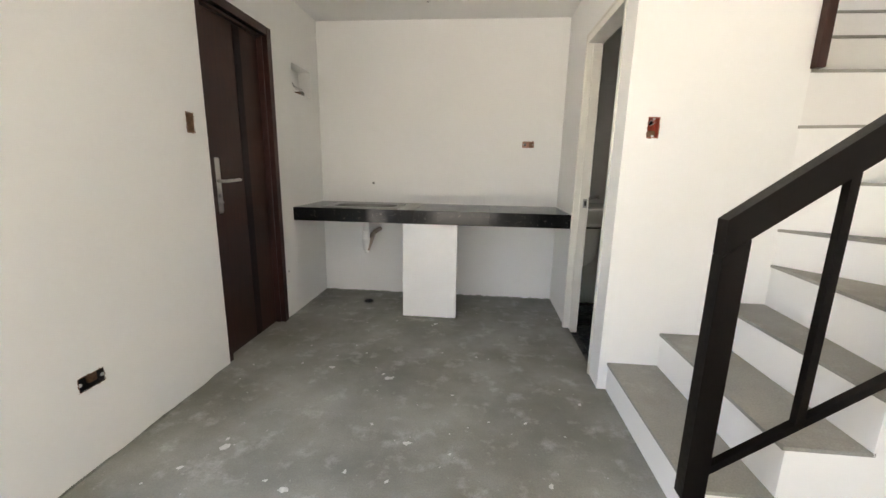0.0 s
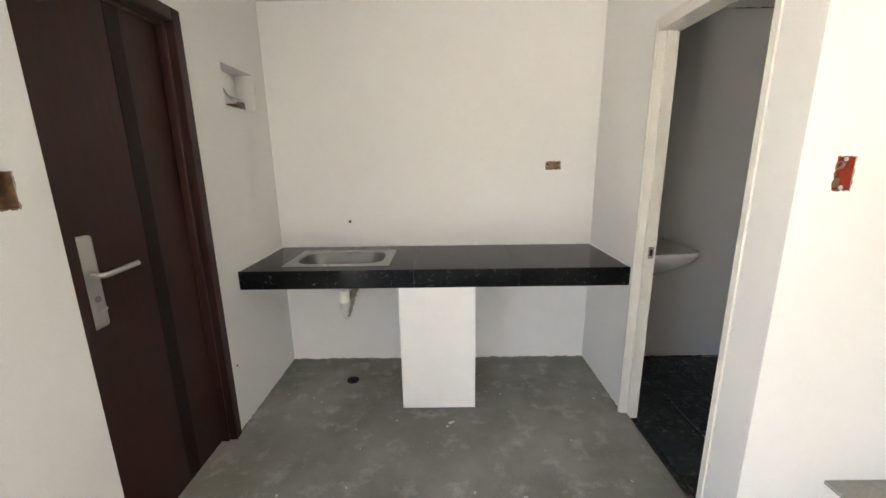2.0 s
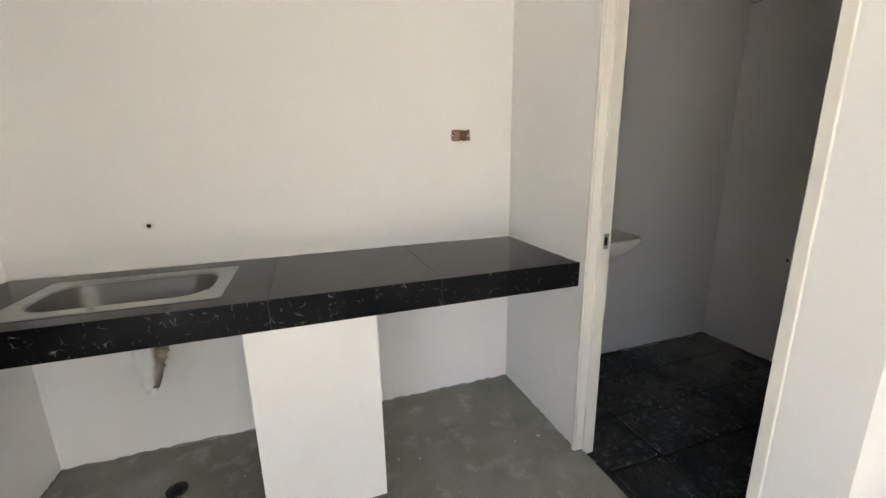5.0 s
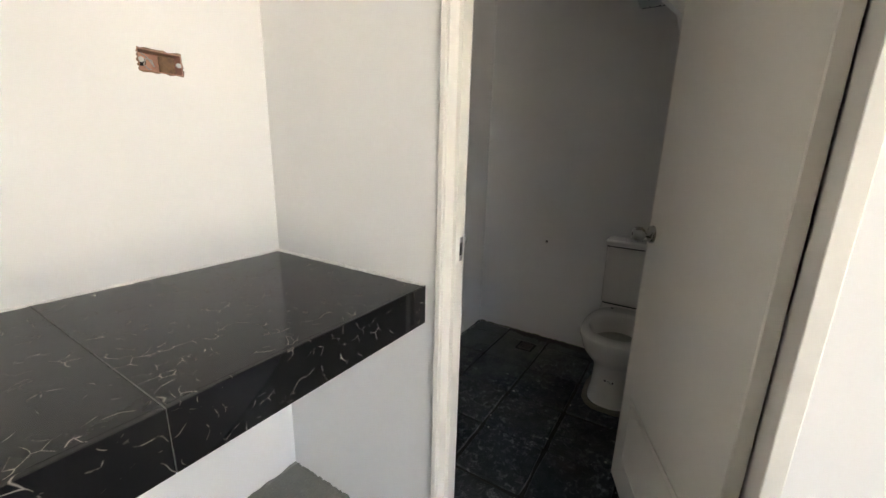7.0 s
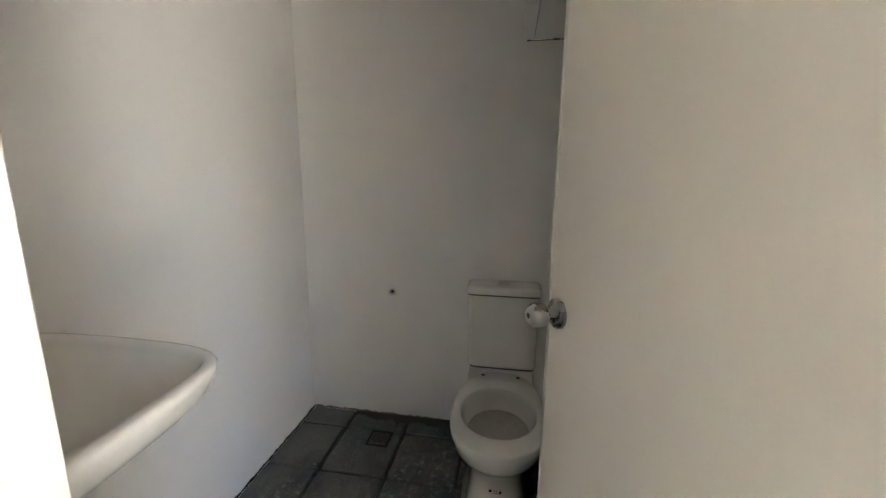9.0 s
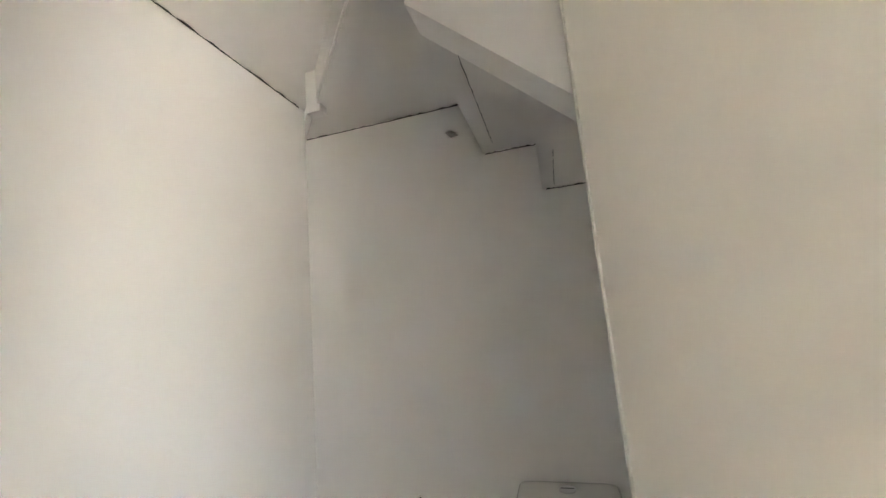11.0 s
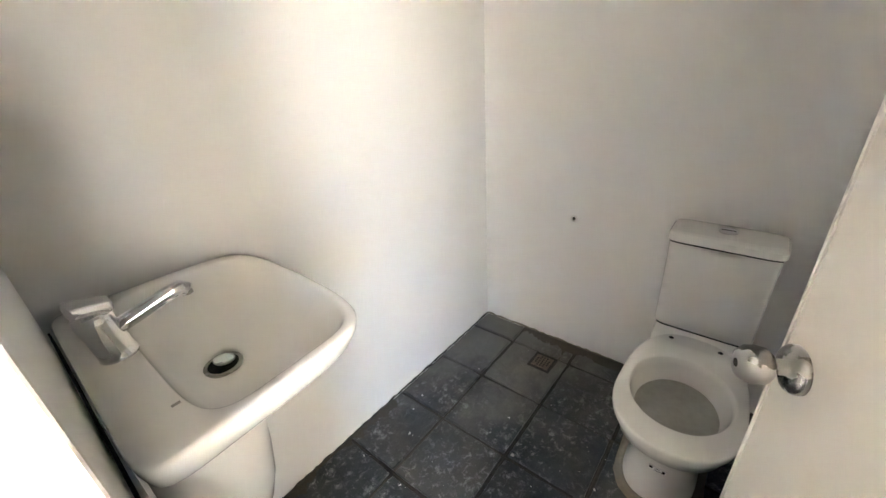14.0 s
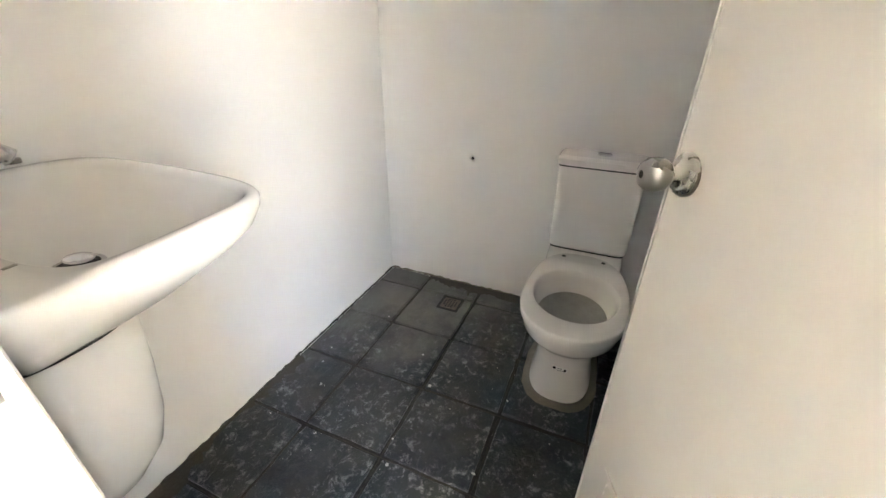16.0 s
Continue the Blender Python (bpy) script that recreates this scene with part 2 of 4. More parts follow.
def off(ob, lo, hi):
    """Box limits in the space of a thing that stands unturned at ob.location."""
    o = ob.location
    return tuple(a - b for a, b in zip(lo, o)), tuple(a - b for a, b in zip(hi, o))


def prism(outline, z0, z1):
    bm = bmesh.new()
    a = [bm.verts.new((x, y, z0)) for x, y in outline]
    b = [bm.verts.new((x, y, z1)) for x, y in outline]
    n = len(a)
    bm.faces.new(a[::-1])
    bm.faces.new(b)
    for i in range(n):
        bm.faces.new((a[i], a[(i + 1) % n], b[(i + 1) % n], b[i]))
    return bm


def loft(rings, cap=(True, True), bm=None):
    """A skin over closed rings of equal length."""
    bm = bm or bmesh.new()
    rows = [[bm.verts.new(p) for p in r] for r in rings]
    n = len(rows[0])
    for a, b in zip(rows, rows[1:]):
        for i in range(n):
            bm.faces.new((a[i], a[(i + 1) % n], b[(i + 1) % n], b[i]))
    if cap[0]:
        bm.faces.new(rows[0][::-1])
    if cap[1]:
        bm.faces.new(rows[-1])
    return bm


def ring(cx, cy, z, rx, ry, n=32, power=2.0, rx_back=None, power_back=None):
    """A superellipse; rx_back and power_back set another half length and squareness towards +x."""
    out = []
    for i in range(n):
        a = 2 * math.pi * i / n
        c, s = math.cos(a), math.sin(a)
        r = rx_back if (rx_back and c > 0) else rx
        k = power_back if (power_back and c > 0) else power
        out.append((cx + r * math.copysign(abs(c) ** (2 / k), c), cy + ry * math.copysign(abs(s) ** (2 / k), s), z))
    return out


def lathe(profile, axis_m, n=24):
    """Turned shape: profile of (radius, height) along local z, posed by axis_m."""
    rings = [[axis_m @ Vector((r * math.cos(2 * math.pi * i / n), r * math.sin(2 * math.pi * i / n), h)) for i in range(n)] for r, h in profile]
    return loft(rings)


def tube(points, radius, n=12):
    pts = [Vector(p) for p in points]
    rings = []
    for i, p in enumerate(pts):
        d = (pts[min(i + 1, len(pts) - 1)] - pts[max(i - 1, 0)]).normalized()
        q = d.to_track_quat("Z", "Y")
        rings.append([p + q @ Vector((radius * math.cos(2 * math.pi * k / n), radius * math.sin(2 * math.pi * k / n), 0)) for k in range(n)])
    return loft(rings)


def shell(name, specs, mat, label, bevel=0.0):
    return tagged(part(name, boxes(*specs, bevel=bevel), mat), label, "wall", kind="structure")


# ---- plan ----
XW, XE = -0.10, 3.857          # inner faces of the west and east walls
YN, YB = 5.16, 5.212           # back of the kitchen alcove, back of the bathroom
XP, XQ = 2.11, 2.205           # both faces of the partition
YS, YT = 3.60, 3.72            # both faces of the wall between stair and bathroom
YF = -1.75                     # inner face of the front wall
ZC = 2.47                      # ceiling of the ground floor
ZU = 5.0                       # ceiling of the upper floor
XI = 2.915                     # inner line of the stair
ZB = -0.037                    # bathroom floor
DY0, DY1, DZ = 3.757, 4.496, 2.13   # bathroom door opening
EY0, EY1, EZ = 3.597, 4.335, 2.14  # entrance door opening
NI = ((4.64, 1.79), (4.995, 2.005))  # wall niche

SW_STAIR, SW_DOOR, SO_LOW, SO_BACK, SW_BATH = (2.245, 1.434), (3.475, 1.425), (2.775, .37), (1.818, 1.437), (4.97, 1.36)


def rect(c, w, h):
    return (c[0] - w / 2, c[0] + w / 2, c[1] - h / 2, c[1] + h / 2)


def pierced(u0, u1, v0, v1, holes, lo, hi, axis):
    """Boxes of a wall from u0 to u1 and v0 to v1 with rectangular holes through it; axis is the wall's long direction."""
    cuts = sorted({u0, u1, *[q for h in holes for q in h[:2]]})
    out = []
    for a, c in zip(cuts, cuts[1:]):
        spans = sorted((h[2], h[3]) for h in holes if h[0] < c - 1e-6 and h[1] > a + 1e-6)
        z = v0
        for s, e in spans + [(v1, v1)]:
            if s > z + 1e-6:
                out.append(((a, lo, z), (c, hi, s)) if axis == "x" else ((lo, a, z), (hi, c, s)))
            z = max(z, e)
    return out


WO = (1.05, 2.33, 2.15)      # wide opening to the yard in the west wall
shell("wall_west", pierced(YF - .15, YN + .2, 0, 2.6, [(WO[0], WO[1], 0, WO[2]), (EY0, EY1, 0, EZ), (NI[0][0], NI[1][0], NI[0][1], NI[1][1]), rect(SW_DOOR, .055, .10), rect(SO_LOW, .105, .058)], XW - .15, XW, "y"),
      WHITE, "white painted plaster wall with an open niche")
shell("wall_north_kitchen", pierced(XW, XP + .05, 0, 2.6, [rect(SO_BACK, .10, .052)], YN, YN + .2, "x"), WHITE, "white painted plaster wall behind the kitchen counter")
shell("wall_north_bathroom", [((XP + .05, YB, -.2), (XE, YN + .2, ZU))], BATHWHITE, "off-white painted bathroom wall")
shell("wall_partition", pierced(YS, YB, -.2, 2.6, [(DY0, DY1, -.2, DZ), rect(SW_BATH, .06, .12)], XP + .012, XQ, "y") + pierced(YS, YB, -.2, 2.6, [(DY0, DY1, -.2, DZ)], XP, XP + .012, "y"), WHITE,
      "white plaster partition with a bathroom door opening", 0)
shell("wall_stair_side", pierced(XQ, XI, -.2, ZU, [rect(SW_STAIR, .054, .098)], YS, YT - .012, "x") + [((XQ, YT - .012, -.2), (XI, YT, ZU))], WHITE, "white plaster wall beside the stair")
shell("wall_under_stair", [((XI, YS + .08, -.2), (XE, YT + .08, 1.55))], WHITE, "white plaster wall below the stair")
shell("wall_east", [((XE, YF - .15, -.2), (XE + .15, YN + .2, ZU))], BATHWHITE, "white painted plaster side wall")
# front wall with its door opening and windows
FD = (0.20, 1.80, 2.25)
W2 = (2.15, 2.85, 0.80, 2.15)
W3 = (1.2, 3.4, 3.4, 4.7)
f0, f1 = YF - .15, YF
shell("wall_front", [((XW, f0, 0), (FD[0], f1, ZU)), ((FD[0], f0, FD[2]), (FD[1], f1, W3[2])), ((FD[1], f0, 0), (W2[0], f1, W3[2])),
      ((W2[0], f0, 0), (W2[1], f1, W2[2])), ((W2[0], f0, W2[3]), (W2[1], f1, W3[2])), ((W2[1], f0, 0), (XE, f1, W3[2])),
      ((FD[0], f0, W3[2]), (W3[0], f1, ZU)), ((W3[1], f0, W3[2]), (XE, f1, ZU)), ((W3[0], f0, W3[3]), (W3[1], f1, ZU))],
      WHITE, "white plaster front wall with openings")
shell("wall_upper_west", [((XW - .15, YF - .15, 2.6), (XW, YN + .2, ZU))], WHITE, "white plaster wall upstairs")
shell("wall_upper_north", [((XW, YN, 2.6), (XP + .05, YN + .2, ZU))], WHITE, "white plaster wall upstairs")

tagged(part("ceiling", boxes(((XW, YF, ZC), (XP, YN, 2.6)), ((XP, YF, ZC), (XE, 2.6, 2.6))), WHITE), "white painted flat ceiling", "ceiling", kind="structure")
tagged(part("ceiling_upper", boxes(((XW - .15, YF - .15, ZU), (XE + .15, YN + .2, ZU + .15))), WHITE), "white upstairs ceiling", "ceiling", kind="structure")
tagged(part("floor", boxes(((XW - .15, YF - .15, -.2), (XP + .03, YN + .05, 0)), ((XP + .03, YF - .15, -.2), (XE, YS, 0))), CONCRETE),
       "bare grey cement floor with stains and paint drops", "floor", kind="structure")
bath_floor = tagged(part("floor_bathroom", boxes(((XP + .03, YS, -.2), (XE, YB, ZB - .012))), GROUT), "dark dirty bathroom floor bed with sunk joints", "floor", kind="structure")
tagged(part("ground", boxes(((-300, -300, -.5), (300, 300, -.2))), PAVING), "pale sunlit paving outdoors", "ground", kind="structure")


# ---- windows of the front wall ----
def window(name, m, w, z0, z1, panes):
    """A framed window of width w; local x runs along the wall, local y out of the room."""
    win = tagged(part(name, boxes(((0, .05, z0), (.04, .1, z1)), ((w - .04, .05, z0), (w, .1, z1)), ((.04, .05, z0), (w - .04, .1, z0 + .04)), ((.04, .05, z1 - .04), (w - .04, .1, z1))), ALU),
                 "white aluminium window frame with clear panes", "window", kind="structure")
    win.matrix_world = m
    gap = (w - .08) / panes
    for i in range(panes):
        a = .04 + i * gap
        if i:
            part("mullion", boxes(((a - .015, .055, z0 + .04), (a + .015, .095, z1 - .04))), ALU, win)
        p = part("pane", boxes(((a, .07, z0 + .04), (a + gap, .075, z1 - .04))), GLASSM, win)
        p.visible_shadow = False
    return win


window("window_1", pose(W2[1], YF, 0, 0, 0, 180), W2[1] - W2[0], W2[2], W2[3], 2)
window("window_2", pose(W3[1], YF, 0, 0, 0, 180), W3[1] - W3[0], W3[2], W3[3], 3)
# unseen walls added outdoors to cut the light coming in at horizon height
shell("added_horizon_wall", [((-9.0, -9.0, -.2), (13.0, -8.8, 2.6)), ((-9.2, -9.0, -.2), (-9.0, 14.0, 2.6))], ROUGHCEMENT, "plain grey cement wall added out of view to dim the horizon")


# ---- stair ----
RX = [2.16, 2.42, 2.68]
YNEAR = 2.71
TOPS = [.165, .357, .55, .765, .95, 1.19, 1.45, 1.70, 1.912, 2.103, 2.30]
stair = thing("staircase", (2.14, YNEAR, 0), "white winding stair with bare cement treads", "staircase")


def step(outline, z0, z1, lip=0.0):
    o = stair.location
    loc = [(x - o.x, y - o.y) for x, y in outline]
    part("riser", prism(loc, z0, z1 - .014), WHITE, stair, "white painted riser block")
    cx, cy = sum(p[0] for p in loc) / len(loc), sum(p[1] for p in loc) / len(loc)
    part("tread", prism([(x + (.008 if x > cx else -.008), y) for x, y in loc], z1 - .014, z1), TREADS, stair, "bare cement tread")


edge4 = lambda y: XI - .01 - .075 * (YS - y) / (YS - YNEAR)
step([(RX[0], YNEAR), (RX[1], YNEAR), (RX[1], YS), (RX[0], YS)], 0, TOPS[0])
step([(RX[1], YNEAR), (RX[2], YNEAR), (RX[2], YS), (RX[1], YS)], 0, TOPS[1])
step([(RX[2], YNEAR), (edge4(YNEAR), YNEAR), (edge4(YS), YS), (RX[2], YS)], 0, TOPS[2])
C = (XI, YS)
fan = [(edge4(YNEAR), YNEAR), (3.50, YNEAR), (XE, 3.02), (XE, 3.38), (XE, YS)]
step([C, fan[0], fan[1]], .0, TOPS[3])
step([C, fan[1], (XE, YNEAR), fan[2]], .0, TOPS[4])
step([C, fan[2], fan[3]], .0, TOPS[5])
step([C, fan[3], fan[4]], .0, TOPS[6])
TH = .085


def plate(x0, y0, x1, y1, top, riser_from, along):
    """One folded step: thin tread and the riser in front of it."""
    o = stair.location
    if along == "y":
        specs = [((x0, y0 + TH, top - TH), (x1, y1, top - .014)), ((x0, y0, riser_from), (x1, y0 + TH, top - .014))]
    else:
        specs = [((x0 - TH, y0, top - TH), (x1, y1, top - .014)), ((x1 - TH, y0, riser_from), (x1, y1, top - TH))]
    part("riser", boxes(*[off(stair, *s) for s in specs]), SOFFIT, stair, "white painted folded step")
    part("tread", boxes(off(stair, (x0, y0 - .004, top - .014), (x1, y1, top))), TREADS, stair, "bare cement tread")


YR = [YS, 3.83, 4.05, 4.345]
plate(XI, YR[0], XE, YR[1], TOPS[7], TOPS[6] - TH, "y")
plate(XI, YR[1], XE, YR[2], TOPS[8], TOPS[7] - TH, "y")
plate(XI, YR[2], XE, YR[3], TOPS[9], TOPS[8] - TH, "y")
# winder panels over the back corner of the bathroom
o = stair.location
Z10, Z11 = 2.262, 2.412
tri1 = [(XI + .1, YR[3] + TH), (XE, YR[3] + TH), (XE, YB)]
bm = bmesh.new()
prof = [(YR[3], TOPS[9] - TH), (YR[3] + .008, TOPS[9] - TH), (YR[3] + .089, Z10), (YR[3] + .089, Z10 + .1), (YR[3], Z10 + .1)]
rows = [[bm.verts.new((x - o.x, y - o.y, z - o.z)) for y, z in prof] for x in (XI, XE)]
bm.faces.new(rows[0]), bm.faces.new(rows[1][::-1])
for i in range(5):
    bm.faces.new((rows[0][i], rows[1][i], rows[1][(i + 1) % 5], rows[0][(i + 1) % 5]))
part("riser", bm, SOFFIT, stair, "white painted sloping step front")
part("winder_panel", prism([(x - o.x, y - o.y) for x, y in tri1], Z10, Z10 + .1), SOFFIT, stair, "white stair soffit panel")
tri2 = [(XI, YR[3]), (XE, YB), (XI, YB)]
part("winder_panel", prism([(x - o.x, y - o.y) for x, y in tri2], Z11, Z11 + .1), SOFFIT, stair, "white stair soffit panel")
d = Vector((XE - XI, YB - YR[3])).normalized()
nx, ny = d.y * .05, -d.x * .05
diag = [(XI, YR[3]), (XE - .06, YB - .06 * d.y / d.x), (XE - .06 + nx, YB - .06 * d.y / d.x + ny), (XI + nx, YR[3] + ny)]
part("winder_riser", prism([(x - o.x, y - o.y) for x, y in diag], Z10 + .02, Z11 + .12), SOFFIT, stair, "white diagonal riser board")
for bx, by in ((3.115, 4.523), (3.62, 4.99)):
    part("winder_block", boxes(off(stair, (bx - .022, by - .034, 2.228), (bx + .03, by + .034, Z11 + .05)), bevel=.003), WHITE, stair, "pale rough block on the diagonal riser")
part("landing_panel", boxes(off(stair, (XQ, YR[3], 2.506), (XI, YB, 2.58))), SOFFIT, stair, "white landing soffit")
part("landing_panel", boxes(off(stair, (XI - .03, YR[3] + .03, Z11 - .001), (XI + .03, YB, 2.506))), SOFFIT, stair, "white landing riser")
# inner string wall, following the slope
bm = bmesh.new()
prof = [(YT, 1.338), (4.305, 1.883), (4.305, 2.555), (YT, 2.555)]
rows = [[bm.verts.new((x - o.x, y - o.y, z)) for y, z in prof] for x in (XI - .075, XI)]
bm.faces.new(rows[0]), bm.faces.new(rows[1][::-1])
for i in range(4):
    bm.faces.new((rows[0][i], rows[1][i], rows[1][(i + 1) % 4], rows[0][(i + 1) % 4]))
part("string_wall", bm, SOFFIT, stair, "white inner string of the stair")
tagged(part("ceiling_bathroom", boxes(((XQ, YT, 2.56), (XI, YR[3], 2.62))), BATHWHITE), "white bathroom ceiling", "ceiling", kind="structure")

# ---- stair railing ----
rail = thing("stair_railing", (2.137, 2.70, TOPS[0]), "dark painted steel stair railing", "railing")
ro = rail.location
SL = .775
HZ = .975
bm = bmesh.new()
prof = [(2.100, TOPS[0]), (2.170, TOPS[0]), (2.170, HZ + .08 * SL), (2.100, HZ + .01 * SL)]
rows = [[bm.verts.new((x - ro.x, y - ro.y, z - ro.z)) for x, z in prof] for y in (2.66, 2.71)]
bm.faces.new(rows[0]), bm.faces.new(rows[1][::-1])
for i in range(4):
    bm.faces.new((rows[0][i], rows[1][i], rows[1][(i + 1) % 4], rows[0][(i + 1) % 4]))
part("post", bm, BLACKSTEEL, rail)


def sloped(x0, x1, z0, h, y0, y1):
    bm = bmesh.new()
    a = [bm.verts.new((x - ro.x, y - ro.y, z - ro.z)) for x, zb in ((x0, z0), (x1, z0 + (x1 - x0) * SL)) for y in (y0, y1) for z in (zb, zb + h)]
    for q in ((0, 1, 3, 2), (4, 6, 7, 5), (0, 4, 5, 1), (2, 3, 7, 6), (0, 2, 6, 4), (1, 5, 7, 3)):
        bm.faces.new([a[i] for i in q])
    return bm


part("handrail", sloped(2.100, 3.0, HZ + .012, .104, 2.6594, 2.7106), BLACKSTEEL, rail)
part("lower_rail", sloped(2.170, 2.95, .255, .030, 2.672, 2.698), BLACKSTEEL, rail)
for i in range(3):
    x = 2.413 + i * .24
    part("baluster", boxes(off(rail, (x - .012, 2.672, .268 + (x - 2.17) * SL), (x + .012, 2.698, HZ + .01 + (x - 2.088) * SL))), BLACKSTEEL, rail)
post = thing("stair_post", (2.93, 3.585, 1.70), "dark wooden post at the upper stair flight", "railing")
part("post", boxes(off(post, (2.905, 3.555, 1.70), (2.945, 3.598, 2.75)), bevel=.003), DARKWOOD, post)

# ---- entrance door ----
ent = tagged(part("door_1", boxes(((XW - .13, EY0, 0), (XW - .012, EY0 + .055, EZ)), ((XW - .13, EY1 - .055, 0), (XW + .012, EY1, EZ)),
             ((XW - .13, EY0 + .055, EZ - .055), (XW + .012, EY1 - .055, EZ)), bevel=.003), DARKWOOD), "closed dark mahogany entrance door in a dark wooden frame", "door", kind="structure")
lx = XW - .06
part("frame_bead", boxes(((lx + .001, EY1 - .073, .004), (XW - .022, EY1 - .0555, EZ - .056)), bevel=.004, seg=2), DARKWOOD, ent)
part("frame_bead", boxes(((lx + .001, EY0 + .0555, EZ - .074), (XW - .022, EY1 - .074, EZ - .0555)), bevel=.004, seg=2), DARKWOOD, ent)
part("door_leaf", boxes(((lx - .045, EY0 + .058, .008), (lx, EY1 - .058, EZ - .058))), MAHOGANY, ent, "dark mahogany door leaf")
part("inlay_strip", boxes(((lx, EY0 + .40, .01), (lx + .002, EY0 + .47, EZ - .06))), DARKSTRIP, ent, "nearly black vertical strip")
plate_ob = part("lock_plate", boxes(((lx, 3.675, .925), (lx + .014, 3.745, 1.255)), bevel=.012, seg=3), LOCKMETAL, ent, "satin nickel lock plate")
part("lever_handle", tube([(lx + .01, 3.712, 1.118), (lx + .055, 3.712, 1.118), (lx + .062, 3.725, 1.118), (lx + .062, 3.86, 1.124)], .010), LOCKMETAL, plate_ob, smooth=True)
part("keyhole", lathe([(.011, 0), (.011, .004), (.006, .006)], pose(lx + .014, 3.715, 1.03, 0, 90, 0)), STEEL, plate_ob)
part("thumb_turn", boxes(((lx + .014, 3.70, .985), (lx + .026, 3.738, .997)), bevel=.003), LOCKMETAL, plate_ob)

# ---- kitchen counter ----
CZ, CB, CY = .887, .784, 4.535
SX0, SX1, SY0, SY1 = .16, .69, 4.66, 4.99   # sink cut-out
counter = thing("kitchen_counter", (1.0, YN, CB), "black marble tiled counter slab with white veins", "counter")
bounds = [XW, .89, 1.49, XP]
part("counter_tile", boxes(off(counter, (XW, CY + .012, CZ - .012), (SX0, YN, CZ)), off(counter, (SX1, CY + .012, CZ - .012), (.8897, YN, CZ)),
     off(counter, (SX0, CY + .012, CZ - .012), (SX1, SY0, CZ)), off(counter, (SX0, SY1, CZ - .012), (SX1, YN, CZ))), MARBLE, counter)
for a, b in ((.8903, 1.4897), (1.4903, XP)):
    part("counter_tile", boxes(off(counter, (a, CY + .012, CZ - .012), (b, YN, CZ))), MARBLE, counter)
for a, b in ((XW, .2897), (.2903, .8897), (.8903, 1.4897), (1.4903, XP)):
    part("edge_tile", boxes(off(counter, (a, CY, CB - .004), (b, CY + .011, CZ + .001)), bevel=.0015), MARBLE, counter)
for x in (.89, 1.49):
    part("grout_line", boxes(off(counter, (x - .0010, CY + .004, CZ - .002), (x + .0010, YN, CZ + .0006))), PALEGROUT, counter, "pale dusty tile joint")
    part("grout_line", boxes(off(counter, (x - .0006, CY - .0005, CB), (x + .0006, CY + .004, CZ + .0006))), PALEGROUT, counter, "pale dusty tile joint")
part("slab", boxes(off(counter, (XW, CY + .012, CB), (SX0, YN, CZ - .013)), off(counter, (SX1, CY + .012, CB), (XP, YN, CZ - .013)),
     off(counter, (SX0, CY + .012, CB), (SX1, SY0, CZ - .013)), off(counter, (SX0, SY1, CB), (SX1, YN, CZ - .013))), WHITE, counter, "white painted slab underside")
pier = thing("counter_pier", (1.021, CY + .04, 0), "white painted upright pier under the counter", "counter support")
part("front_panel", boxes(off(pier, (.801, CY + .004, .004), (1.241, CY + .022, CB)), bevel=.0015), BOARD, pier)
part("core", boxes(off(pier, (.803, CY + .022, 0), (1.239, CY + .09, CB - .003))), WHITE, pier, "white plastered pier core")


def wobble_strip(name, p0, p1, up, out, w0, w1, mat, n=40, seed=1):
    """A thin uneven bead of mortar or paint along a joint."""
    rnd = random.Random(seed)
    bm = bmesh.new()
    p0, p1, up, out = Vector(p0), Vector(p1), Vector(up), Vector(out)
    prev = None
    for i in range(n + 1):
        p = p0.lerp(p1, i / n)
        w = w0 + (w1 - w0) * rnd.random()
        t = .002 + .002 * rnd.random()
        row = [bm.verts.new(p), bm.verts.new(p + out * t), bm.verts.new(p + out * t * .7 + up * w), bm.verts.new(p + up * w)]
        if prev:
            for k in range(3):
                bm.faces.new((prev[k], prev[k + 1], row[k + 1], row[k]))
        prev = row
    return part(name, bm, mat)


for nm, a, b, out, s in (("caulk_bead", (XW, YN - .0005, CZ), (XP, YN - .0005, CZ), (0, -3, 0), 1), ("caulk_bead", (XP - .0005, YN, CZ), (XP - .0005, CY, CZ), (-3, 0, 0), 2),
                         ("caulk_bead", (XW + .0005, CY, CZ), (XW + .0005, YN, CZ), (3, 0, 0), 3)):
    tagged(wobble_strip(nm, a, b, (0, 0, 1), out, .002, .0065, CAULK, 90, s), "uneven bead of filler along the counter joint", "caulk", "counter joint beads")

# ---- kitchen sink ----
sink = thing("kitchen_sink", (.425, 4.825, CZ), "brushed steel sink set into the black counter", "sink")


def rrect(z, hx, hy, r, k=7):
    out = []
    for sx, sy, a0 in ((1, 1, 0), (-1, 1, 90), (-1, -1, 180), (1, -1, 270)):
        for i in range(k):
            a = radians(a0 + 90 * i / (k - 1))
            out.append((sx * (hx - r) + r * math.cos(a), sy * (hy - r) + r * math.sin(a), z))
    return out


part("rim", loft([rrect(.0005, .315, .205, .012), rrect(.004, .313, .203, .012), rrect(.004, .268, .156, .105), rrect(-.002, .262, .150, .10)], (False, False)), STEEL, sink, "flat steel rim")
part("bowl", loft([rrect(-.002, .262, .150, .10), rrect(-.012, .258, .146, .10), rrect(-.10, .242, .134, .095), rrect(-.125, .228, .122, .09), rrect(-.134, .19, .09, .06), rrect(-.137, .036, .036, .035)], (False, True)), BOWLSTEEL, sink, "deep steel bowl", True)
part("drain", lathe([(.035, -.136), (.035, -.132), (.02, -.133)], pose(0, 0, 0)), CHROME, sink)
